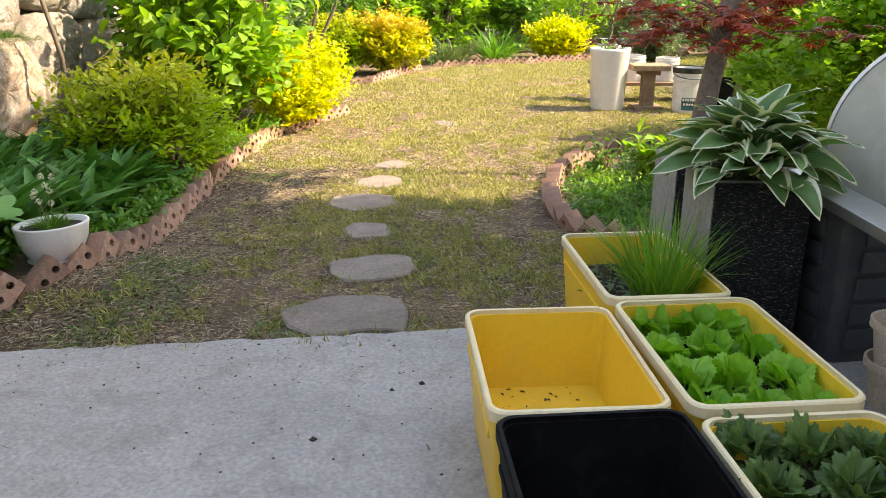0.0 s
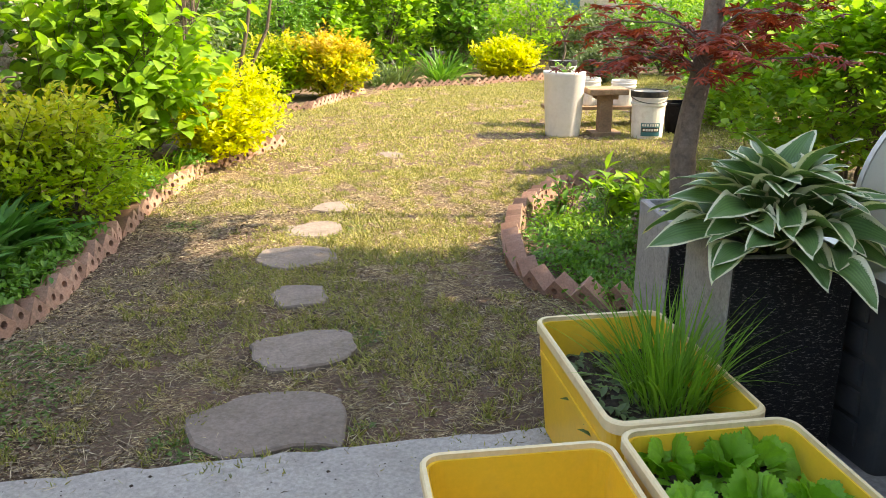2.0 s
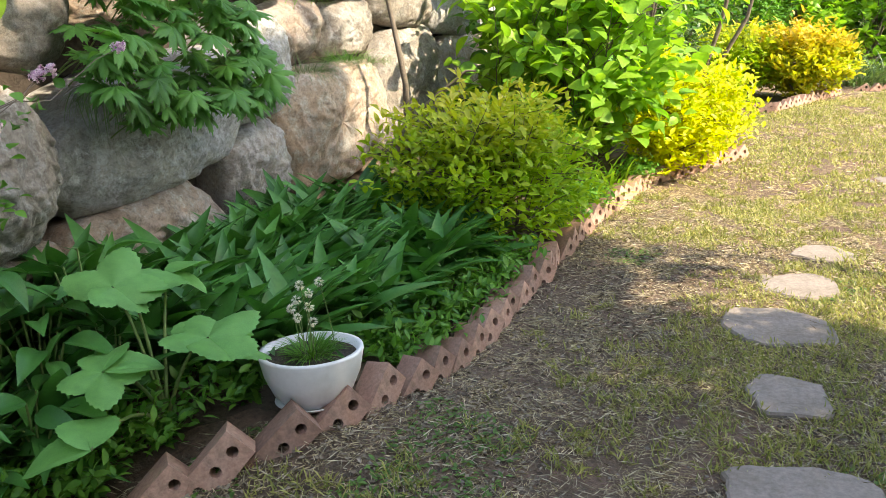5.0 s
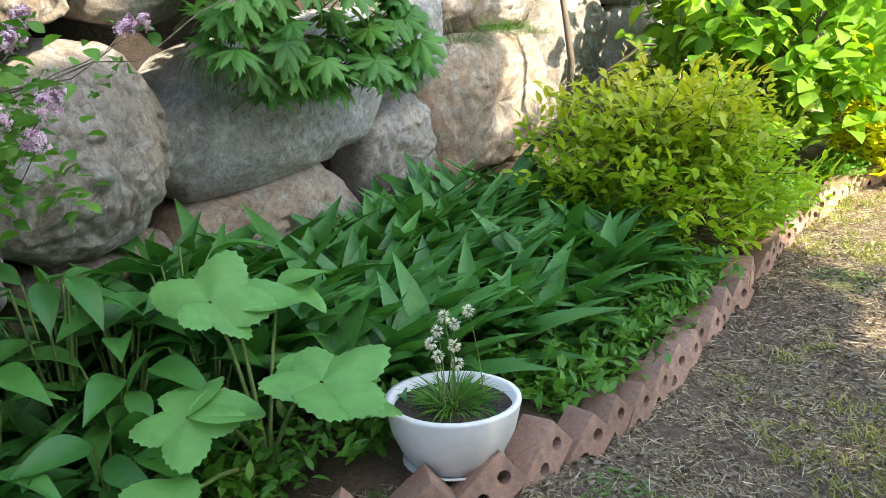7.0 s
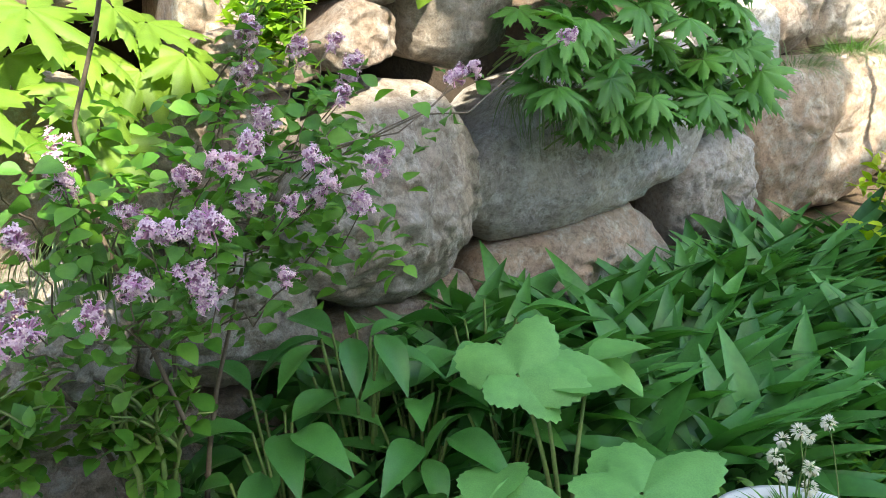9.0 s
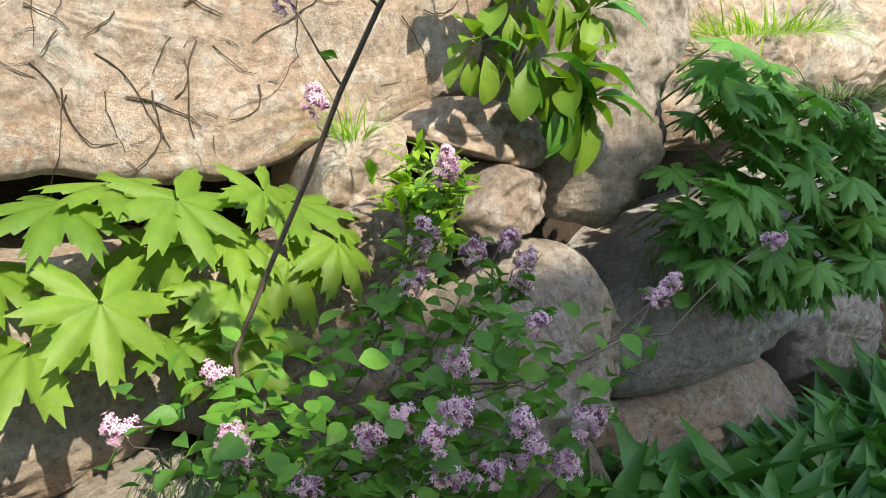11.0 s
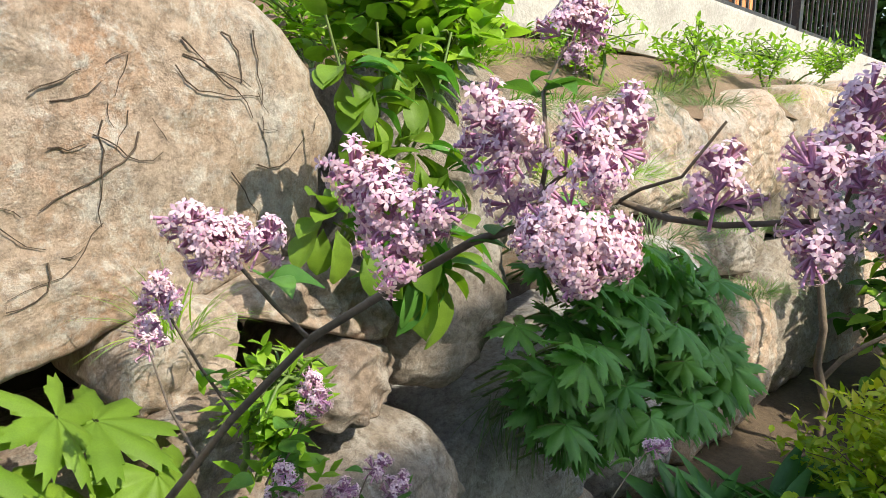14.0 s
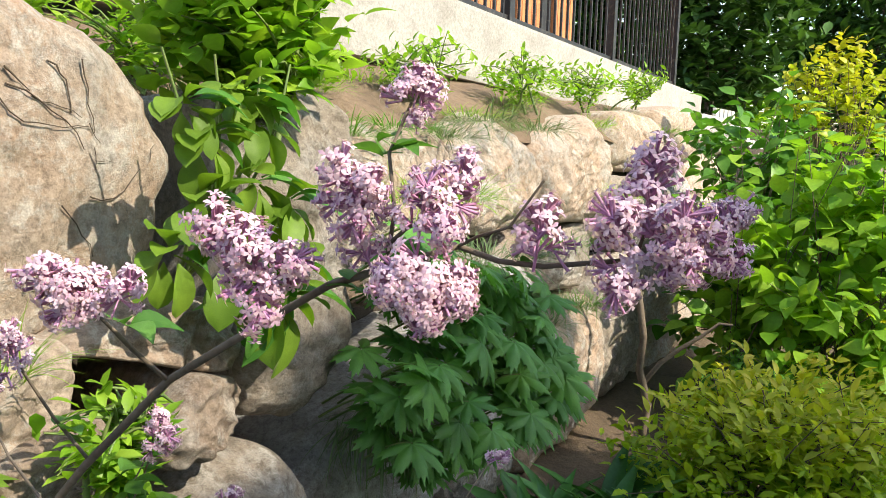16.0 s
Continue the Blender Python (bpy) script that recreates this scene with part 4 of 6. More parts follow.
# ---- brick edgings: bricks set on their corners ----
def brick_mesh():
    """A clay brick with three round holes through its broad faces."""
    L, H, T, R = 0.19, 0.09, 0.085, 0.0155
    V, F = [], []
    def v(x, y, z):
        V.append((x, y, z))
        return len(V) - 1
    for c in range(3):
        cx = (c - 1) * L / 3
        rect = [(cx + L / 6 * sx, H / 2 * sz) for sx, sz in ((-1, -1), (0, -1), (1, -1), (1, 0), (1, 1), (0, 1), (-1, 1), (-1, 0))]
        circ = [(cx + R * math.cos(math.radians(225 + 45 * i)), R * math.sin(math.radians(225 + 45 * i))) for i in range(8)]
        for y, flip in ((-T / 2, 1), (T / 2, -1)):
            ra, ca = [v(x, y, z) for x, z in rect], [v(x, y, z) for x, z in circ]
            if flip == 1:
                front = ca
            for i in range(8):
                j = (i + 1) % 8
                q = (ra[i], ra[j], ca[j], ca[i])
                F.append(q if flip == 1 else q[::-1])
        for i in range(8):
            j = (i + 1) % 8
            F.append((front[i], front[j], ca[j], ca[i]))
    e = 0.0
    o = [v(x, y, z) for x in (-L / 2, L / 2) for y in (-T / 2, T / 2) for z in (-H / 2, H / 2)]
    for q in ((0, 1, 3, 2), (4, 6, 7, 5), (0, 4, 5, 1)[:0] or (0, 2, 6, 4), (1, 5, 7, 3)):
        F.append(tuple(o[i] for i in q))
    return grid_mesh("brick", V, F, BRICK, smooth=False)


BRICKS = brick_mesh()


def edging(label, line, step=0.112, side=1, drop=0.03, z=0.0):
    top = thing("brick_edging", (0, 0, 0), label, "brick edging", "brick edgings", turn=0)
    pts = [Vector((x, y, 0)) for x, y in line]
    run = [0.0]
    for a, b in zip(pts, pts[1:]):
        run.append(run[-1] + (b - a).length)
    s = 0.0
    first = len(pts) > 7 and side > 0
    while s < run[-1]:
        i = max(k for k in range(len(pts) - 1) if run[k] <= s)
        f = (s - run[i]) / (run[i + 1] - run[i])
        p = pts[i].lerp(pts[i + 1], f)
        d = (pts[i + 1] - pts[i]).normalized()
        yaw = math.degrees(math.atan2(d.y, d.x)) + (0 if side > 0 else 180)
        m = pose(p.x + rng.normal(0, 0.006), p.y + rng.normal(0, 0.006), z + rise(p.x - 0.25, p.y) + drop + rng.normal(0, 0.007), 0, 0, yaw + rng.normal(0, 5)) @ pose(0, 0, 0, -14 + rng.normal(0, 4), -40 + rng.normal(0, 5), 0)
        child("brick", BRICKS, top, m)
        s += (0.154 if first and s < 0.85 else step) * rng.uniform(0.94, 1.06)
    return top


edging("row of red clay bricks set on their corners along the bed", [(-1.74, 2.60), (-1.58, 2.80), (-1.45, 3.05), (-1.41, 3.3), (-1.41, 3.8), (-1.43, 4.5), (-1.48, 5.4), (-1.38, 6.5), (-0.95, 7.52)], 0.125, 1, 0.022)
edging("red clay bricks set on their corners round the maple bed", [(1.6, 5.86), (1.14, 5.74), (0.87, 5.26), (0.74, 4.97), (0.64, 4.56), (0.6, 4.1), (0.67, 3.84), (0.76, 3.74), (1.05, 3.55)], 0.125, -1, 0.022)
edging("row of red clay bricks along the far flower bed", [(-1.45, 9.75), (-0.9, 9.95), (-0.35, 11.7)], 0.13, 1, 0.015)
edging("low row of clay bricks along the far flower bed", [(-0.1, 12.1), (0.6, 12.4), (1.3, 12.75), (2.5, 13.35), (4.2, 14.1)], 0.13, 1, 0.01)

# ---- pots, pails and bench on the lawn ----
tall = thing("tall_pot", (1.63, 7.95, 0.01), "tall tapered white pot on the lawn with a small plant", "pot")
part("pot", loft([circle(0.155, 0), circle(0.16, 0.02), circle(0.19, 0.55), circle(0.197, 0.565), circle(0.197, 0.59), circle(0.18, 0.59), circle(0.17, 0.52)]), CERAMIC, tall, smooth=True)
part("soil", loft([circle(0.02, 0.53), circle(0.172, 0.535)]), POTTING, tall)
shrub("potted_plant", "low green plant growing in the tall white pot", (1.63, 7.95, 0.54), (0.15, 0.15, 0.12), 30, 5, SMALL, 0.05, LEAF_MID, "plant", 3)


def pail(at, r, h, label, mat=WHITE_PLASTIC, lid=None, print_=False, turn=0):
    top = thing("pail", at, label, "pail", "white pails", turn=turn)
    rings = [circle(r * 0.88, 0), circle(r * 0.9, 0.01), circle(r * 0.97, h * 0.72), circle(r * 1.04, h * 0.73), circle(r * 1.04, h * 0.77), circle(r * 0.98, h * 0.78), circle(r, h * 0.86), circle(r * 1.05, h * 0.87),
             circle(r * 1.05, h * 0.9), circle(r, h * 0.91), circle(r * 1.02, h * 0.97), circle(r * 1.02, h), circle(r * 0.96, h), circle(r * 0.9, h * 0.6)]
    part("bucket", loft(rings), mat, top, smooth=False)
    if lid:
        part("rim", loft([circle(r * 1.06, h * 0.9), circle(r * 1.08, h * 0.98), circle(r * 1.08, h * 1.02), circle(r * 0.96, h * 1.02), circle(r * 0.96, h * 0.9)]), lid, top)
        hoop = [(r * 1.07 * math.cos(a), -r * 1.07 * math.sin(a), h * (0.9 - 0.12 * math.sin(a))) for a in np.linspace(0, math.pi, 14)]
        tubes("handle", [(hoop, 0.004, 0.004)], IRON, top)
    if print_:
        def wrap(a0, a1, z0, z1, mat_, out, name):
            V, F = [], []
            for i in range(13):
                a = radians(a0 + (a1 - a0) * i / 12)
                for z in (z0, z1):
                    rr = r * (0.9 + 0.07 * z / h / 0.72) + out
                    V.append((rr * math.cos(a), rr * math.sin(a), z))
            F = [(2 * i, 2 * i + 2, 2 * i + 3, 2 * i + 1) for i in range(12)]
            return child(name, grid_mesh(name, V, F, mat_), top)
        wrap(-130, -60, h * 0.08, h * 0.36, TEAL, 0.003, "label")
        wrap(-126, -64, h * 0.17, h * 0.26, INK, 0.005, "label_band")
        for k in range(6):
            wrap(-122 + 9.5 * k, -115 + 9.5 * k, h * 0.19, h * 0.24, WHITE_PLASTIC, 0.007, "print_bar")
        for k in range(7):
            wrap(-126 + 8.8 * k, -120 + 8.8 * k, h * 0.29, h * 0.345, WHITE_PLASTIC, 0.005, "print_bar")
    part("fill", loft([circle(0.01, h * 0.8), circle(r * 0.94, h * 0.8)]), POTTING, top)
    return top


pail((2.37, 7.75, 0.01), 0.155, 0.42, "white plastic pail with dark rim and teal label", lid=IRON, print_=True)
pail((1.99, 8.55, 0.22), 0.135, 0.26, "small white pail on the low bench")
pail((2.35, 8.5, 0.22), 0.12, 0.24, "small white pail on the low bench")
pail((1.75, 8.6, 0.22), 0.13, 0.42, "white pail with a young tree on the low bench", lid=IRON)
low = thing("low_bench", (2.1, 8.5, 0.0), "low weathered wooden plank bench carrying pails", "bench")
part("plank", block(1.1, 0.3, 0.035, 0.006, (0, 0, 0.185)), WOOD, low)
for s in (-0.45, 0.4):
    part("leg", block(0.06, 0.24, 0.2, 0.005, (s, 0, 0)), WOOD, low)
stand = thing("wooden_stand", (2.02, 7.95, 0.01), "weathered wooden pedestal with a square top", "stand")
part("top", block(0.36, 0.3, 0.055, 0.01, (0, 0, 0.38)), WOOD, stand)
part("collar", block(0.2, 0.18, 0.05, 0.006, (0, 0, 0.335)), WOOD, stand)
part("column", block(0.12, 0.12, 0.31, 0.006, (0, 0, 0.03)), WOOD, stand)
part("foot", block(0.28, 0.24, 0.035, 0.006, (0, 0, 0)), WOOD, stand)
sapling = thing("young_tree", (1.75, 8.6, 0.55), "bare-stemmed young tree in the white pail", "tree")
tubes("stem", [(bend((0, 0, 0), (0.12, 0, 0.55), (-0.03, 0, 0), 6, 0.008), 0.014, 0.006), (bend((0.03, 0, 0.25), (-0.12, 0, 0.5), (0, 0, 0.03), 5), 0.008, 0.003), (bend((0.08, 0, 0.4), (0.25, 0, 0.6), (0, 0, 0.03), 5), 0.006, 0.003)], TWIG, sapling)
dark_pot = thing("dark_pot", (2.75, 8.0, 0.0), "black plastic nursery pot beside the pail", "pot")
part("pot", loft([circle(0.11, 0), circle(0.15, 0.27), circle(0.16, 0.28), circle(0.16, 0.3), circle(0.14, 0.3), circle(0.13, 0.22)]), BLACK_PLASTIC, dark_pot)

# ---- planting below and in the rock wall ----
# lily bed: the plants nearest the path leaf by leaf, the rest in one mass
STRAPS = [leaf_data("leaf", blade(9, 1, wd, dr, 0.3, 0.5), LEAF_STRAP) for wd, dr in ((0.2, 0.4), (0.24, 0.3), (0.18, 0.22), (0.22, 0.6))]


def bed_edge(y):
    return float(np.interp(y, [2.2, 2.65, 3.05, 3.47, 4.4, 5.4], [-1.98, -1.92, -1.70, -1.54, -1.56, -1.6]))


bed_plant = thing("plantain_lilies", (0, 0, 0), "dense bed of upright dark green plantain lilies below the wall", "lilies")
P, A, E_, S = [], [], [], []
spots = []
while len(spots) < 240:
    y = rng.uniform(2.0, 4.6)
    u = rng.random()
    x0 = bed_edge(y) - 0.12
    x = x0 + (-2.5 - x0) * u
    if (x + 1.57) ** 2 + (y - 3.03) ** 2 < 0.04 or (x > -1.72 and y < 2.6):
        continue
    spots.append((x, y, rise(-1.6, y) + 0.03 + 0.2 * (bed_edge(y) - x) / (bed_edge(y) + 3.0)))
near = 0
for x, y, z in spots:
    for k in range(9):
        az, el, ln = rng.uniform(0, 6.28), rng.uniform(0.7, 1.45), rng.uniform(0.2, 0.4)
        p = (x + rng.normal(0, 0.02), y + rng.normal(0, 0.02), z)
        if near < 300 and y < 3.7 and k % 3 == 1:
            lay("leaf", STRAPS[k % 4], bed_plant, p, az, el, rng.normal(0, 0.3), ln)
            near += 1
        else:
            P.append(p), A.append(az), E_.append(el), S.append(ln)
mass("leaf_mass", blade(8, 1, 0.2, 0.4, 0.3, 0.5), P, A, E_, rng.normal(0, 0.3, len(P)), S, LEAF_STRAP_FAR, bed_plant)["kind"] = "stuff"

# broad ribbed leaves under the bulging rock
RIBBED = leaf_data("leaf", blade(10, 1, 0.42, 0.5, 0.22, 0.45, 5, 0.02), LEAF_STRAP)
for x, y, z, k0 in ((-2.2, 2.55, 0.56, 0), (-2.2, 2.68, 0.50, 1), (-2.18, 2.37, 0.48, 2), (-2.18, 2.85, 0.5, 3), (-2.1, 2.62, 0.38, 8), (-2.08, 2.3, 0.34, 5), (-2.0, 2.5, 0.28, 4), (-2.05, 2.8, 0.36, 6)):
    pl = thing("plantain_lily", (x, y, 0.1), "broad-leaved green plantain lily below the boulders", "lily", "broad plantain lilies")
    st = []
    for k in range(11):
        az = k * 2.4 + k0
        d = Vector((-math.sin(az), math.cos(az), 0)) * rng.uniform(0.03, 0.09) + Vector((0, 0, z - 0.1 + rng.uniform(-0.12, 0.06)))
        st.append((bend((0, 0, 0), d, (0, 0, 0.02), 4), 0.004, 0.003))
        lay("leaf", RIBBED, pl, d, az + rng.normal(0, 0.2), rng.uniform(-0.2, 0.7), rng.normal(0, 0.25), rng.uniform(0.11, 0.165))
    rods("stalk", st, STEM, pl)

# pale three-lobed leaves in front
PALE_LOBE = leaf_data("leaf", lobed(3, 0.42, 0.16, 0.028, 250, 20, 6, 1.2), LEAF_PALE)
PALE_OVAL = leaf_data("leaf", blade(16, 1, 0.85, 0.2, 0.12, 0.5, 7, 0.015, 0.55, 0.035), LEAF_PALE)
ANGEL = Vector((-1.86, 2.78, 0.14))
angel = thing("angelica", ANGEL, "tall pale green plant with large lobed leaves", "plant")
st = []
# each spray: where its leaflets meet, then their azimuth, rise, size and shape
for knot, leaflets in (((-1.95, 2.75, 0.52), ((0.5, 0.55, 0.115, 0), (-1.35, -0.5, 0.085, 0))), ((-1.92, 2.78, 0.50), ((-0.25, 0.1, 0.12, 1),)), ((-1.95, 2.93, 0.49), ((-0.2, 0.2, 0.1, 1), (-1.0, -0.3, 0.085, 1))),
                       ((-1.657, 2.755, 0.43), ((-0.15, 0.2, 0.125, 0), (0.9, 0.2, 0.1, 0), (-0.9, -0.35, 0.125, 0))), ((-1.826, 2.581, 0.385), ((0.75, 0.15, 0.105, 1), (-0.5, 0.0, 0.105, 1), (-2.3, -0.3, 0.09, 0))),
                       ((-1.70, 2.42, 0.30), ((0.9, 0.2, 0.11, 1), (2.2, -0.1, 0.11, 1)))):
    p = Vector(knot) - ANGEL
    st.append((bend((0, 0, 0), p, (0, 0, 0.05), 6), 0.006, 0.003))
    for az, el, s, kind in leaflets:
        lay("leaf", (PALE_LOBE, PALE_OVAL)[kind], angel, p, az, el, rng.normal(0, 0.12), s * (1.3 if kind == 0 else 1.4))
rods("stalk", st, STEM, angel)

# palm-shaped leaves growing out of the joints
LOBES = [leaf_data("leaf", lobed(7, dp, dr, 0.085, 310, 10, 5, 1.5), LEAF_PALM) for dp, dr in ((0.55, 0.3), (0.5, 0.5))]
LIMES = [leaf_data("leaf", lobed(7, dp, dr, 0.085, 310, 10, 5, 1.5), LEAF_LIME) for dp, dr in ((0.55, 0.2), (0.5, 0.4))]


def lobe_plant(root, spots, label, data, size):
    top = thing("lobed_leaf_plant", root, label, "plant", "lobed-leaf plants in the wall joints")
    st = []
    for k, p in enumerate(spots):
        d = Vector(p) - Vector(root)
        st.append((bend(d - Vector((0.12, 0.03 * (k % 3 - 1), 0.06)), d, (0.01, 0, 0.015), 5), 0.003, 0.002))
        lay("leaf", data[k % 2], top, d, -1.57 + rng.normal(0, 0.5), rng.uniform(-0.95, -0.1), rng.normal(0, 0.25), size * rng.uniform(0.75, 1.15))
    rods("stalk", st, STEM, top)
    return top


spots = []
for k in range(150):
    y = rng.uniform(3.18, 3.92)
    z = rng.uniform(max(0.82, 1.0 - 0.9 * (y - 3.12)), 1.44 - 0.32 * (y - 3.2))
    spots.append((-2.46 + rng.uniform(-0.05, 0.14) + 0.12 * (1.2 - z), y, z))
lobe_plant((-2.68, 3.5, 1.1), spots, "dark green plant with palm-shaped leaves hanging over the boulders", LOBES, 0.088)
spots = [(-2.36, 2.01, 1.08), (-2.47, 1.99, 1.2), (-2.44, 2.14, 1.195), (-2.40, 2.2, 1.06), (-2.47, 2.28, 1.19), (-2.43, 2.30, 1.08), (-2.40, 2.1, 1.0), (-2.5, 1.88, 1.12), (-2.5, 2.06, 1.22), (-2.46, 2.22, 1.13), (-2.42, 1.92, 1.02), (-2.42, 2.38, 1.1), (-2.42, 2.2, 0.97), (-2.5, 1.82, 1.2), (-2.46, 1.78, 1.08), (-2.5, 2.1, 1.12), (-2.5, 2.34, 1.16)]
lobe_plant((-2.62, 2.1, 1.0), spots, "lime green sunlit plant with palm-shaped leaves in the wall", LIMES, 0.122)

# tongue leaves hanging from the cleft beside the big rock
TONGUE = leaf_data("leaf", blade(9, 1, 0.52, 0.4, 0.2, 0.66, 5, 0.04, 0.6), LEAF_LIME)
TONGUE_DARK = leaf_data("leaf", blade(9, 1, 0.52, 0.6, 0.2, 0.66, 5, 0.04, 0.6), LEAF_PALM)
tong = thing("cleft_plant", (-2.5, 2.82, 1.4), "light green leafy plant hanging from the cleft between boulders", "plant")
for y, z, n, ln in ((-0.06, 0.07, 12, 0.075), (-0.12, 0.0, 10, 0.07), (0.0, -0.02, 12, 0.08), (0.05, 0.1, 11, 0.075), (-0.05, 0.17, 12, 0.07), (0.06, 0.2, 11, 0.07), (0.1, -0.04, 10, 0.09), (0.12, -0.1, 9, 0.1), (0.02, 0.24, 10, 0.065), (-0.09, 0.22, 10, 0.065), (0.13, 0.06, 10, 0.08), (0.06, -0.08, 9, 0.09)):
    for k in range(n):
        a = k * 2.4 + rng.normal(0, 0.2)
        hang = z < 0.0 and k % 2
        out = Vector((0.035 + rng.normal(0, 0.01), 0.012 * math.cos(a), 0.012 * math.sin(a)))
        az = -1.57 + 1.15 * math.cos(a) + rng.normal(0, 0.15)
        el = (-1.25 if hang else 0.95 * math.sin(a) - 0.25) + rng.normal(0, 0.15)
        lay("leaf", TONGUE_DARK if hang or k % 5 == 3 else TONGUE, tong, Vector((0.03, y - 0.025, z)) + out, az, el, rng.normal(0, 0.35), ln * rng.uniform(0.85, 1.4))
rods("stem", [(bend((-0.1, 0, -0.1), (0.06, yy, 0.3), (0.05, 0, 0), 5), 0.004, 0.002) for yy in (-0.15, -0.05, 0.05, 0.12)], STEM, tong)
shrub("cleft_shrub", "leafy stems rising from the top of the cleft", (-2.6, 3.0, 1.42), (0.2, 0.2, 0.58), 190, 8, OVAL, 0.062, LEAF_BRIGHT, "plant", 6, STEM)
shrub("seedling", "small bright green seedling in a rock joint", (-2.38, 2.53, 1.07), (0.09, 0.11, 0.18), 44, 6, SMALL, 0.045, LEAF_BRIGHT, "plant", 4, STEM)


FINE = blade(5, 1, 0.028, 0.5, 0.2, 0.3)


def tuft(name, label, at, r, n, ln, mat, drop=0.0, category="grass"):
    top = thing(name, at, label, category, "grass tufts on the wall")
    a = rng.uniform(0, 6.28, n)
    q = np.sqrt(rng.random(n)) * r
    tagged(mass("blade_mass", FINE if ln < 0.2 else SPIKE, np.c_[q * np.cos(a), q * np.sin(a), np.zeros(n)], a - 1.57 + rng.normal(0, 0.4, n), 1.0 - drop + rng.normal(0, 0.3, n), 0, ln * rng.uniform(0.5, 1.2, n), mat, top), kind="stuff")
    return top


tuft("grass_tuft", "fine pale grass growing in a rock joint", (-2.5, 2.45, 1.25), 0.04, 60, 0.12, LEAF_BRIGHT)
tuft("grass_tuft", "fine dry grass hanging from a rock joint", (-2.5, 3.3, 0.95), 0.09, 170, 0.15, LEAF_GREY, 1.6)
tuft("grass_tuft", "fine dry grass hanging below lilac", (-2.3, 2.15, 0.85), 0.1, 160, 0.16, LEAF_GREY, 1.7)
tuft("grass_tuft", "cushion of grassy weeds on the boulders", (-2.62, 3.65, 1.42), 0.18, 420, 0.13, LEAF_BRIGHT, 0.3)
tuft("grass_tuft", "cushion of grassy weeds on the boulders", (-2.62, 4.6, 1.2), 0.13, 260, 0.1, LEAF_MID, 0.3)
tuft("grass_tuft", "dry brown weeds on the boulders", (-2.52, 3.85, 1.25), 0.14, 260, 0.14, LEAF_GREY, 0.5)
tuft("grass_tuft", "tuft of green weeds on the boulders", (-2.7, 5.05, 0.88), 0.09, 200, 0.1, LEAF_MID, 0.2)
tuft("grass_tuft", "tuft of green weeds on the boulders", (-2.74, 5.7, 1.32), 0.12, 220, 0.12, LEAF_BRIGHT, 0.2)
for yy, zz, rr in ((4.3, 1.78, 0.3), (5.1, 1.8, 0.35), (5.9, 1.84, 0.35), (6.8, 1.9, 0.35), (3.6, 1.72, 0.25), (2.2, 1.8, 0.3), (2.65, 1.8, 0.3), (3.1, 1.76, 0.3)):
    shrub("wall_weeds", "bright green weeds along the top of the wall", (-3.05, yy, zz - 0.08), (0.2, rr, 0.24), 70, 6, SMALL, 0.045, LEAF_BRIGHT, "weeds", 3, STEM, grp="weeds on the wall top")

for k in range(15):
    yy = 3.3 + 0.42 * k
    tuft("grass_tuft", "cushion of bright grassy weeds on the wall top", (-2.98 - 0.1 * (k % 3), yy + rng.normal(0, 0.08), 1.66 + 0.05 * (k % 3)), 0.14, 260, 0.11, LEAF_BRIGHT if k % 4 else LEAF_GREY, 0.25)

for yy, zz in ((3.5, 1.58), (3.75, 1.6), (3.98, 1.58), (4.3, 1.64), (4.7, 1.62), (4.8, 0.84), (5.1, 0.86), (5.4, 0.84)):
    tuft("grass_tuft", "tuft of green and dry weeds on the boulders", (-2.78, yy, zz), 0.12, 240, 0.12, LEAF_MID if yy < 3.9 else LEAF_GREY, 0.4)

for x, y, z, s in ((-2.2, 1.95, 0.5, 0.2), (-2.2, 2.15, 0.42, 0.2), (-2.22, 1.75, 0.42, 0.22), (-2.15, 1.9, 0.24, 0.24)):
    shrub("wall_seedling", "leafy seedling rooted between the lower boulders", (x, y, z), (0.12, 0.14, s), 40, 6, OVAL, 0.05, LEAF_MID, "plant", 4, STEM, grp="seedlings between boulders")

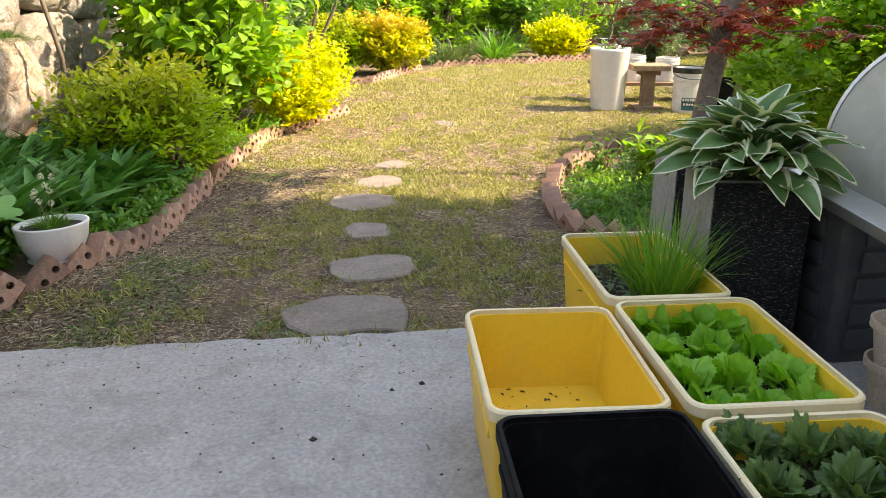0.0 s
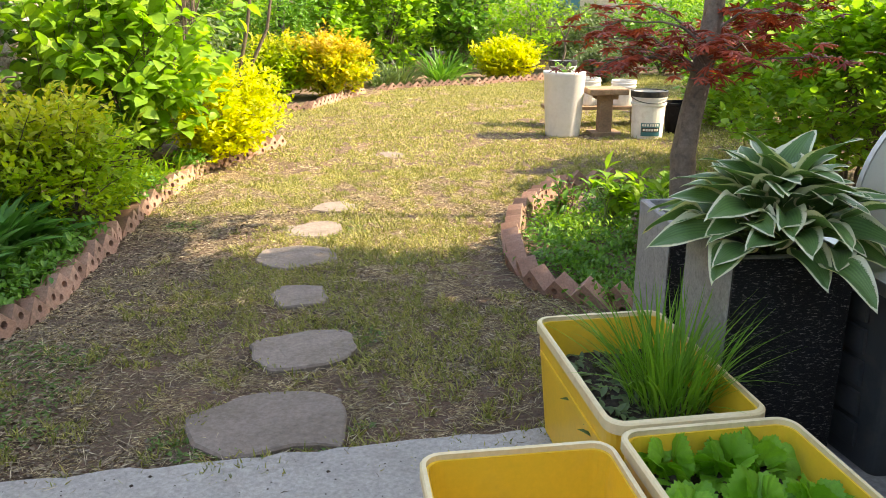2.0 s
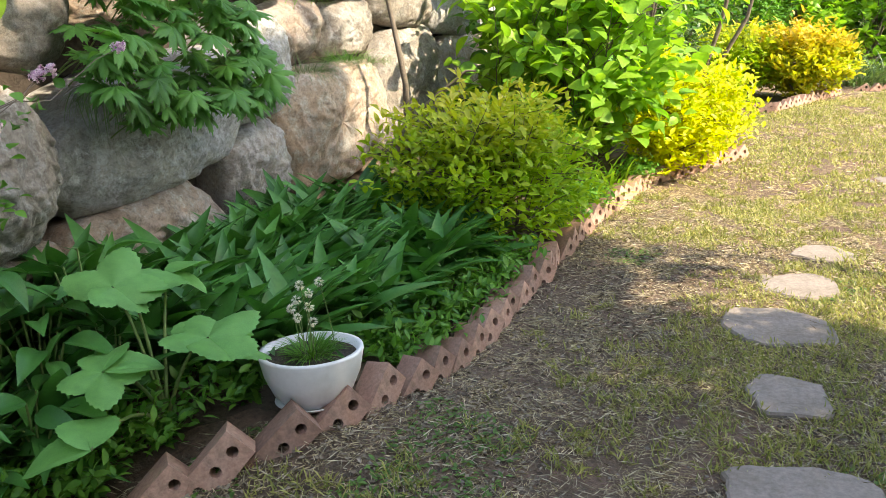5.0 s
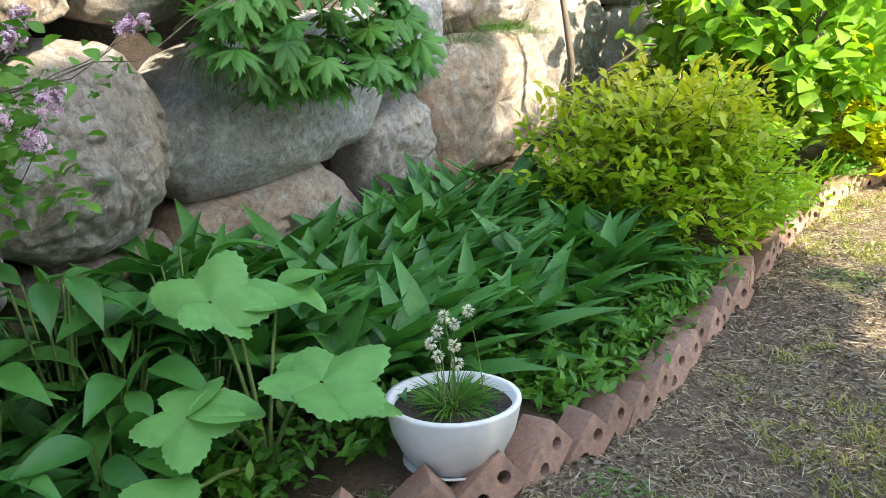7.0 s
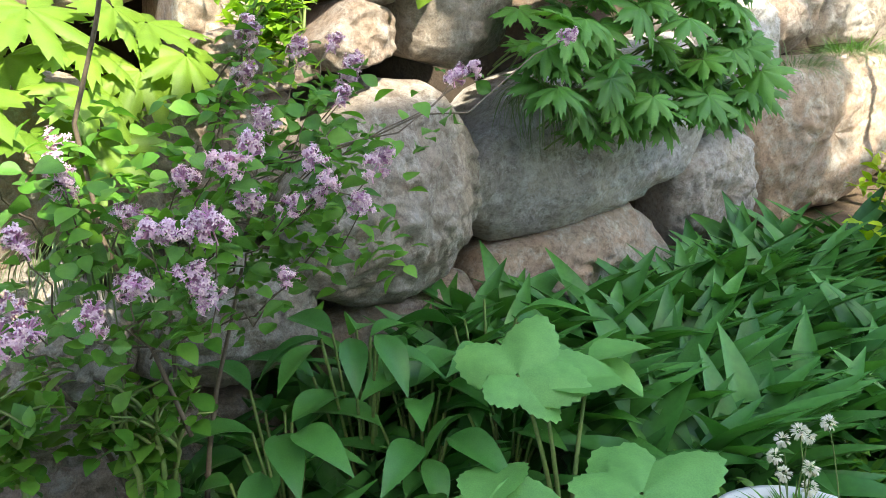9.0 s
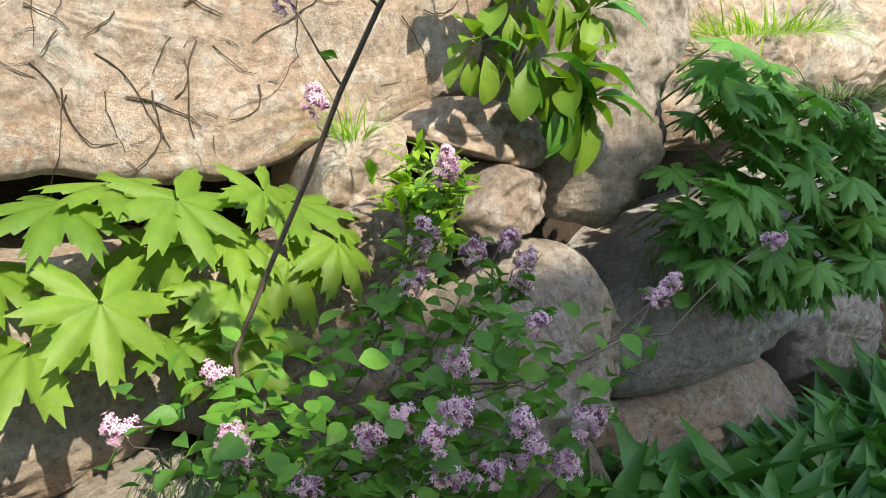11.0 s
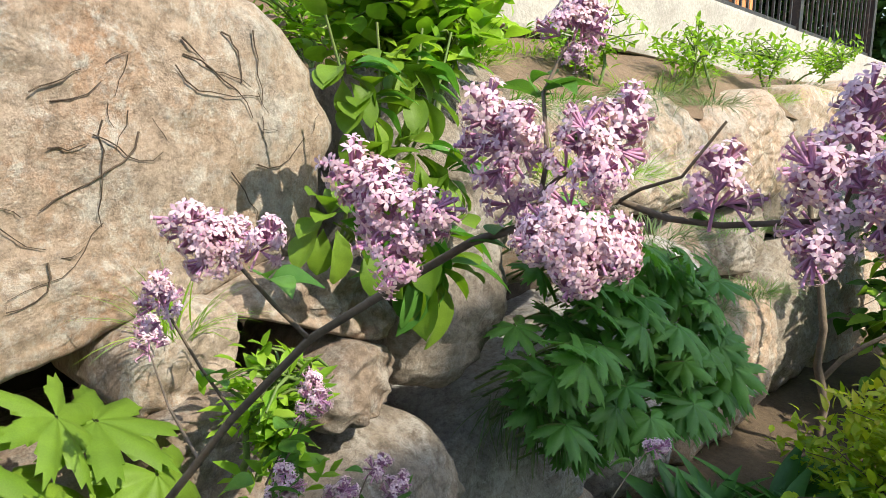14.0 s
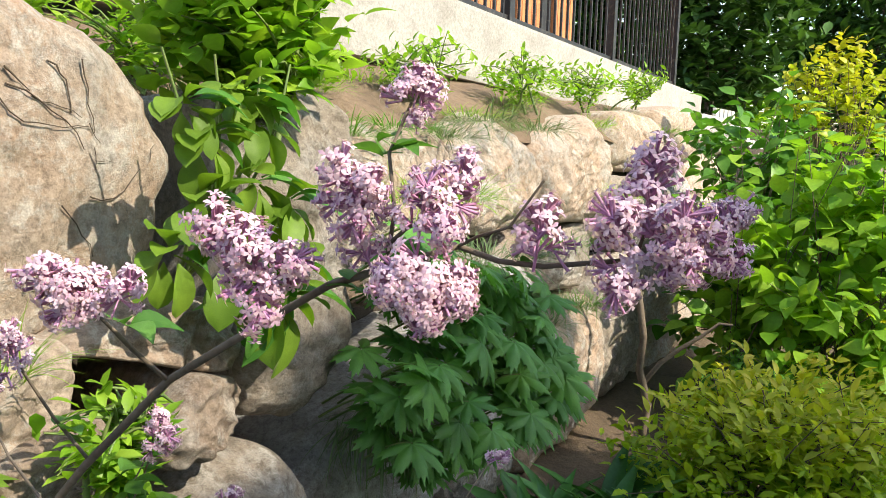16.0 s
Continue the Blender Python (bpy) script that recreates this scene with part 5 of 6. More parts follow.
# ---- dwarf lilac ----
def panicle(name, length, width, spurs, per, seed, tube=0.0125, petal=0.0045):
    """A lilac flower head along +Y: short side spurs, each with a fan of slender tubes that open into four flat petals."""
    r = np.random.default_rng(seed)
    base, tip = [], []
    for k in range(spurs):
        t = (k + 0.5) / spurs
        a = k * 2.39996 + r.normal(0, 0.3)
        reach = width * (1.0 - 0.55 * t) * r.uniform(0.7, 1.05)
        side_ = np.array([math.cos(a), 0.25 + 0.9 * t, math.sin(a)])
        side_ /= np.linalg.norm(side_)
        end = np.array([0, length * t * 0.75, 0]) + side_ * max(reach - tube, 0.002)
        for j in range(per):
            d = side_ + r.normal(0, 0.42, 3)
            d /= np.linalg.norm(d)
            b = end - side_ * 0.004 * r.random()
            base.append(b)
            tip.append(b + d * tube * r.uniform(0.75, 1.2))
    base, tip = np.array(base), np.array(tip)
    d = tip - base
    d /= np.linalg.norm(d, axis=1)[:, None]
    u = np.cross(d, np.array([0.3, 0.5, 0.81]))
    u /= np.linalg.norm(u, axis=1)[:, None]
    w = np.cross(d, u)
    V, F, T, G = [], [], [], []
    for i in range(len(tip)):
        s = r.uniform(0.8, 1.12) * petal
        open_ = r.uniform(-0.25, 0.35)
        ph = r.uniform(0, 1.57)
        for k in range(4):
            c, q = math.cos(ph + k * 1.5708), math.sin(ph + k * 1.5708)
            e, f = u[i] * c + w[i] * q, -u[i] * q + w[i] * c
            o = len(V)
            V += [tip[i] + e * s * 0.05 - f * s * 0.1, tip[i] + e * s * 0.05 + f * s * 0.1, tip[i] + e * s * 0.58 + f * s * 0.28 + d[i] * s * (0.1 + open_ * 0.4), tip[i] + e * s * 0.58 - f * s * 0.28 + d[i] * s * (0.1 + open_ * 0.4),
                  tip[i] + e * s * 0.98 + f * s * 0.05 + d[i] * s * open_ * 0.7, tip[i] + e * s * 0.98 - f * s * 0.05 + d[i] * s * open_ * 0.7]
            F += [(o, o + 1, o + 2, o + 3), (o + 3, o + 2, o + 4, o + 5)]
        o = len(T)
        for p, h in ((base[i], 0.0006), (tip[i], 0.0011)):
            for k in range(4):
                T.append(p + (u[i] * math.cos(k * 1.571) + w[i] * math.sin(k * 1.571)) * h)
        for k in range(4):
            l = (k + 1) % 4
            G.append((o + k, o + l, o + 4 + l, o + 4 + k))
    axis = [(np.array([0, y, 0]), 0.0009) for y in (-0.006, length * 0.7)]
    o = len(T)
    for p, h in axis:
        T += [p + np.array([h * math.cos(k * 1.571), 0, h * math.sin(k * 1.571)]) for k in range(4)]
    G += [(o + k, o + (k + 1) % 4, o + 4 + (k + 1) % 4, o + 4 + k) for k in range(4)]
    return grid_mesh(name, np.array(V), F, PETAL, smooth=False), grid_mesh(name + "_tubes", np.array(T), G, PETAL_TUBE)


# large cone, middling cone, small cone, round ball
HEADS = [panicle("flower_head", 0.06, 0.032, 15, 8, 1), panicle("flower_head", 0.045, 0.0295, 11, 8, 2), panicle("flower_head", 0.032, 0.0235, 7, 8, 3), panicle("flower_head", 0.027, 0.0295, 17, 8, 4)]
LILAC_LEAF = leaf_data("leaf", blade(7, 1, 0.72, 0.3, 0.2, 0.4, 5, 0.02), LEAF_LILAC)
LILAC_ROOT = Vector((-2.24, 2.2, 0.25))
lilac = thing("lilac_bush", LILAC_ROOT, "dwarf lilac bush in full pale purple flower before the rock wall", "lilac")


def head(kind, at, out, size=1.0):
    """A flower head whose foot is at a point and which grows along a direction."""
    p, d = Vector(at) - LILAC_ROOT, Vector(out).normalized()
    me, tb = HEADS[kind]
    R = turns(math.atan2(-d.x, d.y), math.asin(d.z), rng.uniform(0, 6.28))[0] * size
    m = Matrix([[*R[i], p[i]] for i in range(3)] + [[0, 0, 0, 1]])
    ob = child("flower_head", me, lilac, m)
    child("floret_stalk", tb, ob)["kind"] = "stuff"


stems = []


def limb(points, r0, r1):
    stems.append(([Vector(p) - LILAC_ROOT for p in points], r0, r1))


# the long branch that reaches up before the wall, and its side twigs
limb([(-2.16, 2.22, 0.5), (-2.21, 2.15, 0.85), (-2.2, 2.14, 1.03), (-2.13, 2.18, 1.166), (-2.04, 2.195, 1.27), (-1.96, 2.2, 1.355), (-1.882, 2.206, 1.427), (-1.80, 2.2, 1.475), (-1.745, 2.193, 1.505), (-1.70, 2.203, 1.522), (-1.688, 2.223, 1.527)], 0.0042, 0.0016)
limb([(-1.688, 2.223, 1.527), (-1.668, 2.228, 1.521), (-1.646, 2.233, 1.520), (-1.61, 2.258, 1.524), (-1.590, 2.274, 1.526)], 0.0016, 0.0011)
limb([(-1.688, 2.223, 1.527), (-1.672, 2.212, 1.534), (-1.655, 2.212, 1.54), (-1.64, 2.215, 1.562)], 0.0009, 0.0006)
limb([(-1.882, 2.206, 1.427), (-1.88, 2.18, 1.452), (-1.879, 2.152, 1.483)], 0.0016, 0.0011)
limb([(-1.955, 2.2, 1.36), (-1.962, 2.18, 1.395), (-1.958, 2.157, 1.435)], 0.0013, 0.0009)
limb([(-2.0, 2.2, 1.31), (-2.12, 2.24, 1.31), (-2.25, 2.29, 1.32)], 0.0013, 0.0009)
limb([(-1.81, 2.2, 1.47), (-1.79, 2.18, 1.49), (-1.765, 2.168, 1.514)], 0.0012, 0.001)
limb([(-1.715, 2.2, 1.518), (-1.707, 2.191, 1.53), (-1.708, 2.196, 1.545), (-1.716, 2.202, 1.572), (-1.717, 2.222, 1.597)], 0.0013, 0.0008)
limb([(-1.707, 2.191, 1.53), (-1.695, 2.186, 1.538), (-1.686, 2.187, 1.543)], 0.0011, 0.0008)
limb([(-1.70, 2.203, 1.522), (-1.685, 2.19, 1.525), (-1.675, 2.172, 1.521)], 0.0011, 0.0009)
limb([(-1.61, 2.258, 1.524), (-1.605, 2.26, 1.54), (-1.602, 2.262, 1.56)], 0.001, 0.0007)
head(1, (-1.879, 2.152, 1.481), (-0.24, -0.66, 0.71), 1.05)
head(3, (-1.882, 2.146, 1.486), (0.5, -0.5, 0.64), 0.85)
head(2, (-1.862, 2.152, 1.486), (0.7, 0.1, 0.6), 0.85)
head(1, (-1.958, 2.157, 1.431), (-0.08, -0.28, 0.96), 0.8)
head(1, (-2.25, 2.29, 1.315), (-0.2, 0.1, 0.9), 1.0)
head(1, (-1.767, 2.168, 1.515), (-0.50, -0.51, 0.70), 1.0)
head(1, (-1.763, 2.163, 1.511), (0.89, -0.08, 0.44), 0.85)
head(2, (-1.760, 2.160, 1.514), (0.41, -0.50, -0.76), 0.95)
head(2, (-1.765, 2.165, 1.515), (0.2, -0.7, 0.5), 0.9)
head(1, (-1.713, 2.182, 1.541), (-0.30, -0.47, 0.83), 0.9)
head(2, (-1.711, 2.179, 1.546), (0.39, -0.53, 0.75), 0.8)
head(1, (-1.686, 2.184, 1.538), (0.31, -0.26, 0.91), 0.72)
head(1, (-1.687, 2.190, 1.545), (0.54, 0.42, 0.73), 0.85)
head(2, (-1.677, 2.178, 1.539), (0.82, -0.55, 0.15), 0.7)
head(2, (-1.719, 2.192, 1.518), (-0.24, -0.35, 0.91), 0.8)
head(3, (-1.677, 2.175, 1.523), (0.58, -0.72, -0.38), 0.8)
head(3, (-1.680, 2.168, 1.521), (-0.14, -0.93, -0.33), 0.7)
head(3, (-1.669, 2.174, 1.518), (0.90, -0.15, -0.40), 0.65)
head(3, (-1.672, 2.166, 1.517), (0.35, -0.41, -0.84), 0.7)
head(2, (-1.649, 2.229, 1.523), (0.17, -0.09, 0.98), 0.95)
head(0, (-1.608, 2.261, 1.532), (0.08, 0.11, 0.99), 0.95)
head(1, (-1.607, 2.256, 1.529), (-0.24, -0.77, 0.59), 0.9)
head(1, (-1.610, 2.253, 1.524), (0.03, -0.89, -0.45), 0.8)
head(1, (-1.600, 2.255, 1.527), (0.88, -0.48, -0.06), 0.75)
head(0, (-1.593, 2.273, 1.529), (0.67, 0.49, 0.56), 0.8)
head(1, (-1.597, 2.251, 1.532), (0.61, -0.47, 0.64), 0.8)
head(1, (-1.591, 2.274, 1.526), (0.95, 0.32, -0.03), 0.75)
head(3, (-1.716, 2.222, 1.594), (0.23, 0.09, 0.97), 0.72)
head(2, (-1.717, 2.219, 1.586), (0.87, -0.16, 0.47), 0.4)
for p, az, ln in (((-1.719, 2.202, 1.572), 0.5, 0.024), ((-1.719, 2.202, 1.57), 2.2, 0.022), ((-1.718, 2.203, 1.572), -0.9, 0.026), ((-1.716, 2.206, 1.576), -1.9, 0.02), ((-1.716, 2.21, 1.58), 1.3, 0.018), ((-1.70, 2.195, 1.55), -1.2, 0.02),
                  ((-1.874, 2.172, 1.468), -0.6, 0.032), ((-1.874, 2.17, 1.47), -1.6, 0.028), ((-1.877, 2.168, 1.472), 0.8, 0.024), ((-1.79, 2.18, 1.49), 1.0, 0.028), ((-1.745, 2.19, 1.505), -0.9, 0.02), ((-1.73, 2.19, 1.51), 0.4, 0.02), ((-1.65, 2.23, 1.522), 1.0, 0.012),
                  ((-1.96, 2.18, 1.39), 0.3, 0.024), ((-1.96, 2.185, 1.385), -1.5, 0.022)):
    lay("leaf", LILAC_LEAF, lilac, Vector(p) - LILAC_ROOT, az, rng.uniform(0.0, 0.5), rng.normal(0, 0.4), ln)
# the body of the bush, from the wall outwards: distance from the wall, then where along it and how high
BUSH = ((-2.22, ((2.42, 1.14), (2.44, 1.16), (2.51, 1.11), (2.57, 1.12), (2.59, 1.08), (2.40, 1.08), (2.48, 1.26), (2.47, 1.24), (2.12, 1.02), (2.60, 1.05))),
        (-2.04, ((2.68, 1.06), (2.75, 1.07), (2.93, 1.11), (2.37, 1.03), (2.36, 1.01), (2.29, 0.99), (2.09, 0.98), (2.08, 1.01), (1.98, 1.05), (2.24, 0.97), (2.49, 1.05), (2.14, 0.94))),
        (-1.95, ((2.28, 0.99), (2.30, 1.0), (2.39, 0.98), (2.40, 0.93), (2.41, 0.95), (2.48, 0.96), (2.46, 0.90), (2.29, 0.94), (2.35, 0.92), (2.02, 0.94), (1.93, 0.97))),
        (-1.91, ((2.15, 0.94), (2.18, 0.94), (2.21, 0.92), (2.23, 0.92), (2.18, 0.87), (2.22, 0.83), (2.34, 0.82), (2.12, 0.88), (1.91, 0.89), (1.97, 0.86), (2.0, 0.86), (2.07, 0.84))))
for x0, places in BUSH:
    for y, z in places:
        x = x0 + rng.normal(0, 0.015)
        e = Vector((x, y, z)) - LILAC_ROOT
        if y > 2.65:
            b, sag, n = Vector((0.14, 0.12, 0.70)), (0.03, 0, -0.03), 7
        else:
            b, sag, n = Vector((0.03 * rng.normal(), (y - 2.2) * 0.6, max(0.38, e.z - rng.uniform(0.15, 0.3)))), (0, 0, -0.01), 12
        run = bend(b, e - Vector((0, 0, 0.02)), sag, 8, 0.008)
        stems.append((run, 0.002, 0.0009))
        out = Vector((rng.uniform(0.1, 0.8), rng.normal(0, 0.5), rng.uniform(0.2, 1.0)))
        head(int(rng.integers(1, 3)), (x, y, z - 0.02), out, rng.uniform(0.95, 1.2))
        for k in range(n):
            q = run[3 + k % 6] + Vector(rng.normal(0, 0.022, 3))
            lay("leaf", LILAC_LEAF, lilac, q, rng.uniform(0, 6.28), rng.uniform(-0.3, 0.7), rng.normal(0, 0.5), rng.uniform(0.025, 0.045))
for k in range(4):
    stems.append((bend((0, 0, -0.15), (0.02 * k - 0.03, 0.12 * k - 0.2, 0.5), (-0.02, 0, 0.05), 5, 0.01), 0.006, 0.003))
rods("branch", stems, TWIG, lilac, 7)
m = 480
P = np.c_[rng.uniform(-2.28, -1.98, m), rng.uniform(2.06, 2.6, m), rng.uniform(0.72, 1.06, m)] - np.array(LILAC_ROOT)
mass("leaf_mass", OVAL, P, rng.uniform(0, 6.3, m), rng.uniform(-0.4, 0.8, m), rng.normal(0, 0.5, m), rng.uniform(0.028, 0.046, m), LEAF_MID, lilac)["kind"] = "stuff"

# ---- shrubs along the left bed ----
shrub("spiraea", "rounded golden green spiraea with reddish shoot tips", (-1.84, 4.92, 0.03), (0.56, 0.55, 0.78), 900, 8, SMALL, 0.062, LEAF_GOLD, stems=14, hollow=0.5, low=-0.6, up=1.3, twig=0.22)
shrub("yellow_shrub", "bright yellow-leaved shrub in the sun", (-1.3, 7.0, 0.0), (0.52, 0.65, 0.85), 1000, 9, SMALL, 0.06, LEAF_YELLOW, stems=10, hollow=0.5, low=-1)
shrub("leafy_tree", "small tree with large drooping heart-shaped leaves", (-1.82, 6.25, 0.05), (0.82, 0.6, 1.6), 230, 8, OVAL, 0.13, LEAF_BRIGHT, "tree", 8, droop=0.7, hollow=0.4, tall=0.15, twig=0.3, low=-0.9)
shrub("leafy_tree", "small tree with large drooping heart-shaped leaves", (-2.3, 6.9, 0.05), (0.65, 0.7, 1.9), 190, 8, OVAL, 0.12, LEAF_MID, "tree", 8, droop=0.6, hollow=0.3, tall=0.1, twig=0.3, low=-0.9)
shrub("green_shrub", "fresh green undergrowth between the shrubs", (-2.0, 5.85, 0.05), (0.45, 0.4, 0.6), 200, 8, SMALL, 0.06, LEAF_MID, stems=6)
shrub("green_shrub", "fresh green undergrowth between the shrubs", (-1.75, 6.4, 0.03), (0.3, 0.4, 0.5), 160, 8, SMALL, 0.055, LEAF_BRIGHT, stems=6)
tuft("day_lilies", "clump of fresh strap-leaved day lilies at the brick edge", (-1.62, 5.75, 0.03), 0.16, 120, 0.3, LEAF_BRIGHT, 0.1, "lilies")
tuft("day_lilies", "clump of fresh strap-leaved day lilies at the brick edge", (-1.55, 6.25, 0.03), 0.14, 100, 0.28, LEAF_BRIGHT, 0.1, "lilies")
for k, (x, y) in enumerate(((-1.62, 3.5), (-1.6, 3.75), (-1.6, 4.0), (-1.6, 4.25), (-1.6, 4.5), (-1.9, 3.4), (-1.75, 3.6), (-1.8, 4.0), (-1.78, 4.35), (-1.9, 2.75), (-1.95, 2.55), (-1.82, 3.0), (-2.05, 2.4), (-1.62, 5.3), (-1.6, 5.6), (-1.5, 6.4))):
    shrub("low_weeds", "low green weeds at the brick edge", (x + 0.05, y, 0.03 + rise(x, y)), (0.17, 0.2, 0.17), 80, 6, SMALL, 0.045, LEAF_MID, "weeds", 0, grp="weeds in the bed")
wig = thing("bare_branches", (-2.0, 6.6, 0.0), "bare leaning grey branches among the shrubs", "branches")
tubes("branch", [(bend((0.75, 0.9, 0.4), (1.05, 0.9, 1.9), (0, 0, 0), 5, 0.02), 0.02, 0.01)], TWIG, wig)
tubes("branch", [(bend((0.78, 0.9, 0.4), (1.2, 0.9, 1.9), (0.05, 0, 0), 5, 0.02), 0.018, 0.008)], TWIG, wig)
lean = thing("dead_stem", (-2.5, 5.4, 0.2), "grey bare stem leaning before the rocks", "stem")
tubes("stem", [(bend((0.0, 0, 0), (-0.1, -0.1, 1.1), (0.05, 0, 0), 6, 0.02), 0.022, 0.012), (bend((0.0, 0, 0.3), (0.35, 0.1, 0.6), (0, 0, 0.05), 5, 0.01), 0.012, 0.006)], TWIG, lean)

# ---- maple bed on the right ----
MAPLE = Vector((1.37, 4.1, 0.0))
maple = thing("japanese_maple", MAPLE, "young red-leaved Japanese maple with a bent grey-brown trunk", "maple tree")
tubes("trunk", [([Vector(p) for p in ((0, 0, -0.02), (-0.01, 0, 0.3), (-0.03, 0, 0.55), (-0.01, 0, 0.72), (0.02, 0, 0.9), (0.05, 0, 1.15), (0.06, 0, 1.5), (0.1, 0.05, 2.0), (0.1, 0.1, 2.6))], 0.064, 0.032)], BARK, maple, 12)
runs, tipz = [], []
for k in range(26):
    z = rng.uniform(0.85, 2.5) if k > 12 else rng.uniform(0.85, 1.15)
    a = k * 2.4
    ln = rng.uniform(0.3, 0.58)
    b = Vector((0.02, 0, z))
    e = b + Vector((math.cos(a) * ln, math.sin(a) * ln * 0.8, rng.uniform(-0.03, 0.16)))
    r = bend(b, e, (0, 0, 0.05), 6, 0.012)
    runs.append((r, 0.007, 0.002))
    tipz += [r[j] + Vector(rng.normal(0, (0.07, 0.07, 0.025))) for j in (2, 2, 3, 3, 3, 4, 4, 4, 5, 5, 5, 6, 6, 6, 6, 4, 5, 6, 3, 6, 5)]
rods("branch", runs, BARK, maple)
tipz = np.array([t[:] for t in tipz])
mass("leaf_mass", lobed(7, 0.74, 0.3, 0.0, 290, 6, 2), tipz, rng.uniform(0, 6.3, len(tipz)), rng.uniform(-0.5, 0.3, len(tipz)), rng.normal(0, 0.3, len(tipz)), rng.uniform(0.04, 0.07, len(tipz)), LEAF_RED, maple)["kind"] = "stuff"
shrub("green_bush", "large dense bush with small maple-like green leaves", (3.1, 6.1, 0.0), (0.95, 0.9, 1.6), 1200, 8, OVAL, 0.075, LEAF_BRIGHT, "bush", 14, hollow=0.6, low=-0.6)
shrub("green_bush", "large dense bush with small deep green leaves", (2.75, 5.0, 0.0), (0.7, 0.7, 1.35), 1100, 8, OVAL, 0.07, LEAF_BRIGHT, "bush", 12, hollow=0.6, low=-0.6)
shrub("green_bush", "large dense bush with fresh green leaves", (4.6, 7.6, 0.0), (1.0, 1.2, 1.7), 700, 8, OVAL, 0.075, LEAF_BRIGHT, "bush", 10, hollow=0.6, low=-0.6)
for x, y, h, mt in ((1.0, 4.6, 0.16, LEAF_BRIGHT), (0.95, 4.2, 0.15, LEAF_MID), (1.2, 4.4, 0.18, LEAF_MID), (0.9, 3.95, 0.13, LEAF_MID), (1.15, 3.75, 0.15, LEAF_MID), (1.3, 4.9, 0.15, LEAF_MID), (1.0, 4.95, 0.12, LEAF_BRIGHT), (1.35, 3.9, 0.2, LEAF_DEEP), (0.8, 4.25, 0.1, LEAF_MID), (0.85, 4.6, 0.11, LEAF_MID), (1.0, 3.7, 0.12, LEAF_MID), (1.5, 4.3, 0.2, LEAF_MID), (1.6, 4.9, 0.22, LEAF_MID), (1.35, 5.3, 0.14, LEAF_MID), (1.9, 5.2, 0.25, LEAF_BRIGHT)):
    shrub("ground_cover", "low creeping green ground cover under the maple", (x, y, 0.0), (0.26, 0.26, h), 130, 6, SMALL, 0.035, mt, "ground cover", 0, grp="ground cover in the maple bed", hollow=0.2)
for x, y in ((1.25, 4.75), (1.5, 4.6), (1.35, 4.3)):
    shrub("leafy_perennial", "fresh green perennial with pointed leaves at the maple", (x, y, 0.0), (0.18, 0.18, 0.4), 24, 7, SMALL, 0.1, LEAF_BRIGHT, "perennial", 5, STEM, grp="perennials under the maple")
shrub("peony", "young reddish peony shoots in bare soil", (0.98, 5.0, 0.0), (0.15, 0.13, 0.26), 16, 6, SMALL, 0.07, LEAF_MID, "peony", 9, BRICK)

# unseen crown, added only for dappled shade on lawn, bed and boulders
shrub("shade_tree", "unseen tall leafy tree added to dapple the lawn and boulders", (3.3, 4.95, 0.0), (0.6, 0.6, 6.9), 230, 8, OVAL, 0.12, LEAF_MID, "tree", 1, tall=3.5, hollow=0.15, twig=0.3, low=-0.9)

# second unseen tree, added to break up the straight shadow edge
shrub("shade_tree", "unseen slender leafy tree added to roughen the lawn's shadow edge", (3.7, 4.05, 0.0), (0.45, 0.5, 5.6), 520, 8, OVAL, 0.12, LEAF_MID, "tree", 2, tall=0.6, hollow=0.1, twig=0.3, low=-0.9)

# creeper stems clinging to the big rock
DRY_STEM = weathered("dark dry stem", (0.06, 0.042, 0.03), (0.09, 0.065, 0.045), (0.04, 0.03, 0.02), 20, 150, 0.9, 0.4, 0.001, 0.4)
creeper = thing("dry_creeper", (0, 0, 0), "thin dry creeper stems clinging to the big rock", "creeper")


def on_rock(y, z):
    face = big_rock[big_rock[:, 0] > -2.75]
    k = np.argmin((face[:, 1] - y) ** 2 + (face[:, 2] - z) ** 2)
    return Vector((face[k, 0] + 0.004, y, z))


def trail(y, z, a, steps, step, r):
    pts = []
    for i in range(steps):
        pts.append(on_rock(y, z))
        a += rng.normal(0, 0.3)
        y, z = y + math.cos(a) * step, z + math.sin(a) * step
    tubes("stem", [(pts, r, r * 0.5)], DRY_STEM, creeper, 5)
    return y, z, a


for k in range(54):
    y, z, a = trail(rng.uniform(1.5, 2.7), rng.uniform(1.28, 1.72), rng.uniform(-2.3, -0.8) if k % 3 else rng.uniform(-0.4, 0.3), int(rng.integers(4, 9)), rng.uniform(0.012, 0.026), rng.uniform(0.0009, 0.0018))
    if k % 2:
        trail(y, z, a + rng.choice((-0.7, 0.7)), 4, 0.012, 0.0008)

# ---- far flower bed ----
shrub("orange_spiraea", "orange and yellow leaved shrub in the far bed", (-0.75, 11.2, 0.0), (0.58, 0.5, 0.85), 800, 8, SMALL, 0.085, LEAF_ORANGE, stems=8, hollow=0.5, low=-1)
shrub("orange_spiraea", "greenish orange leaved shrub in the far bed", (-1.4, 11.0, 0.0), (0.5, 0.5, 0.85), 420, 8, SMALL, 0.085, LEAF_GOLD, stems=8, hollow=0.4, low=-1)
shrub("yellow_shrub", "low bright yellow shrub in the far bed", (1.92, 13.6, 0.0), (0.58, 0.45, 0.66), 700, 8, SMALL, 0.08, LEAF_YELLOW, stems=6, hollow=0.55, low=-1)
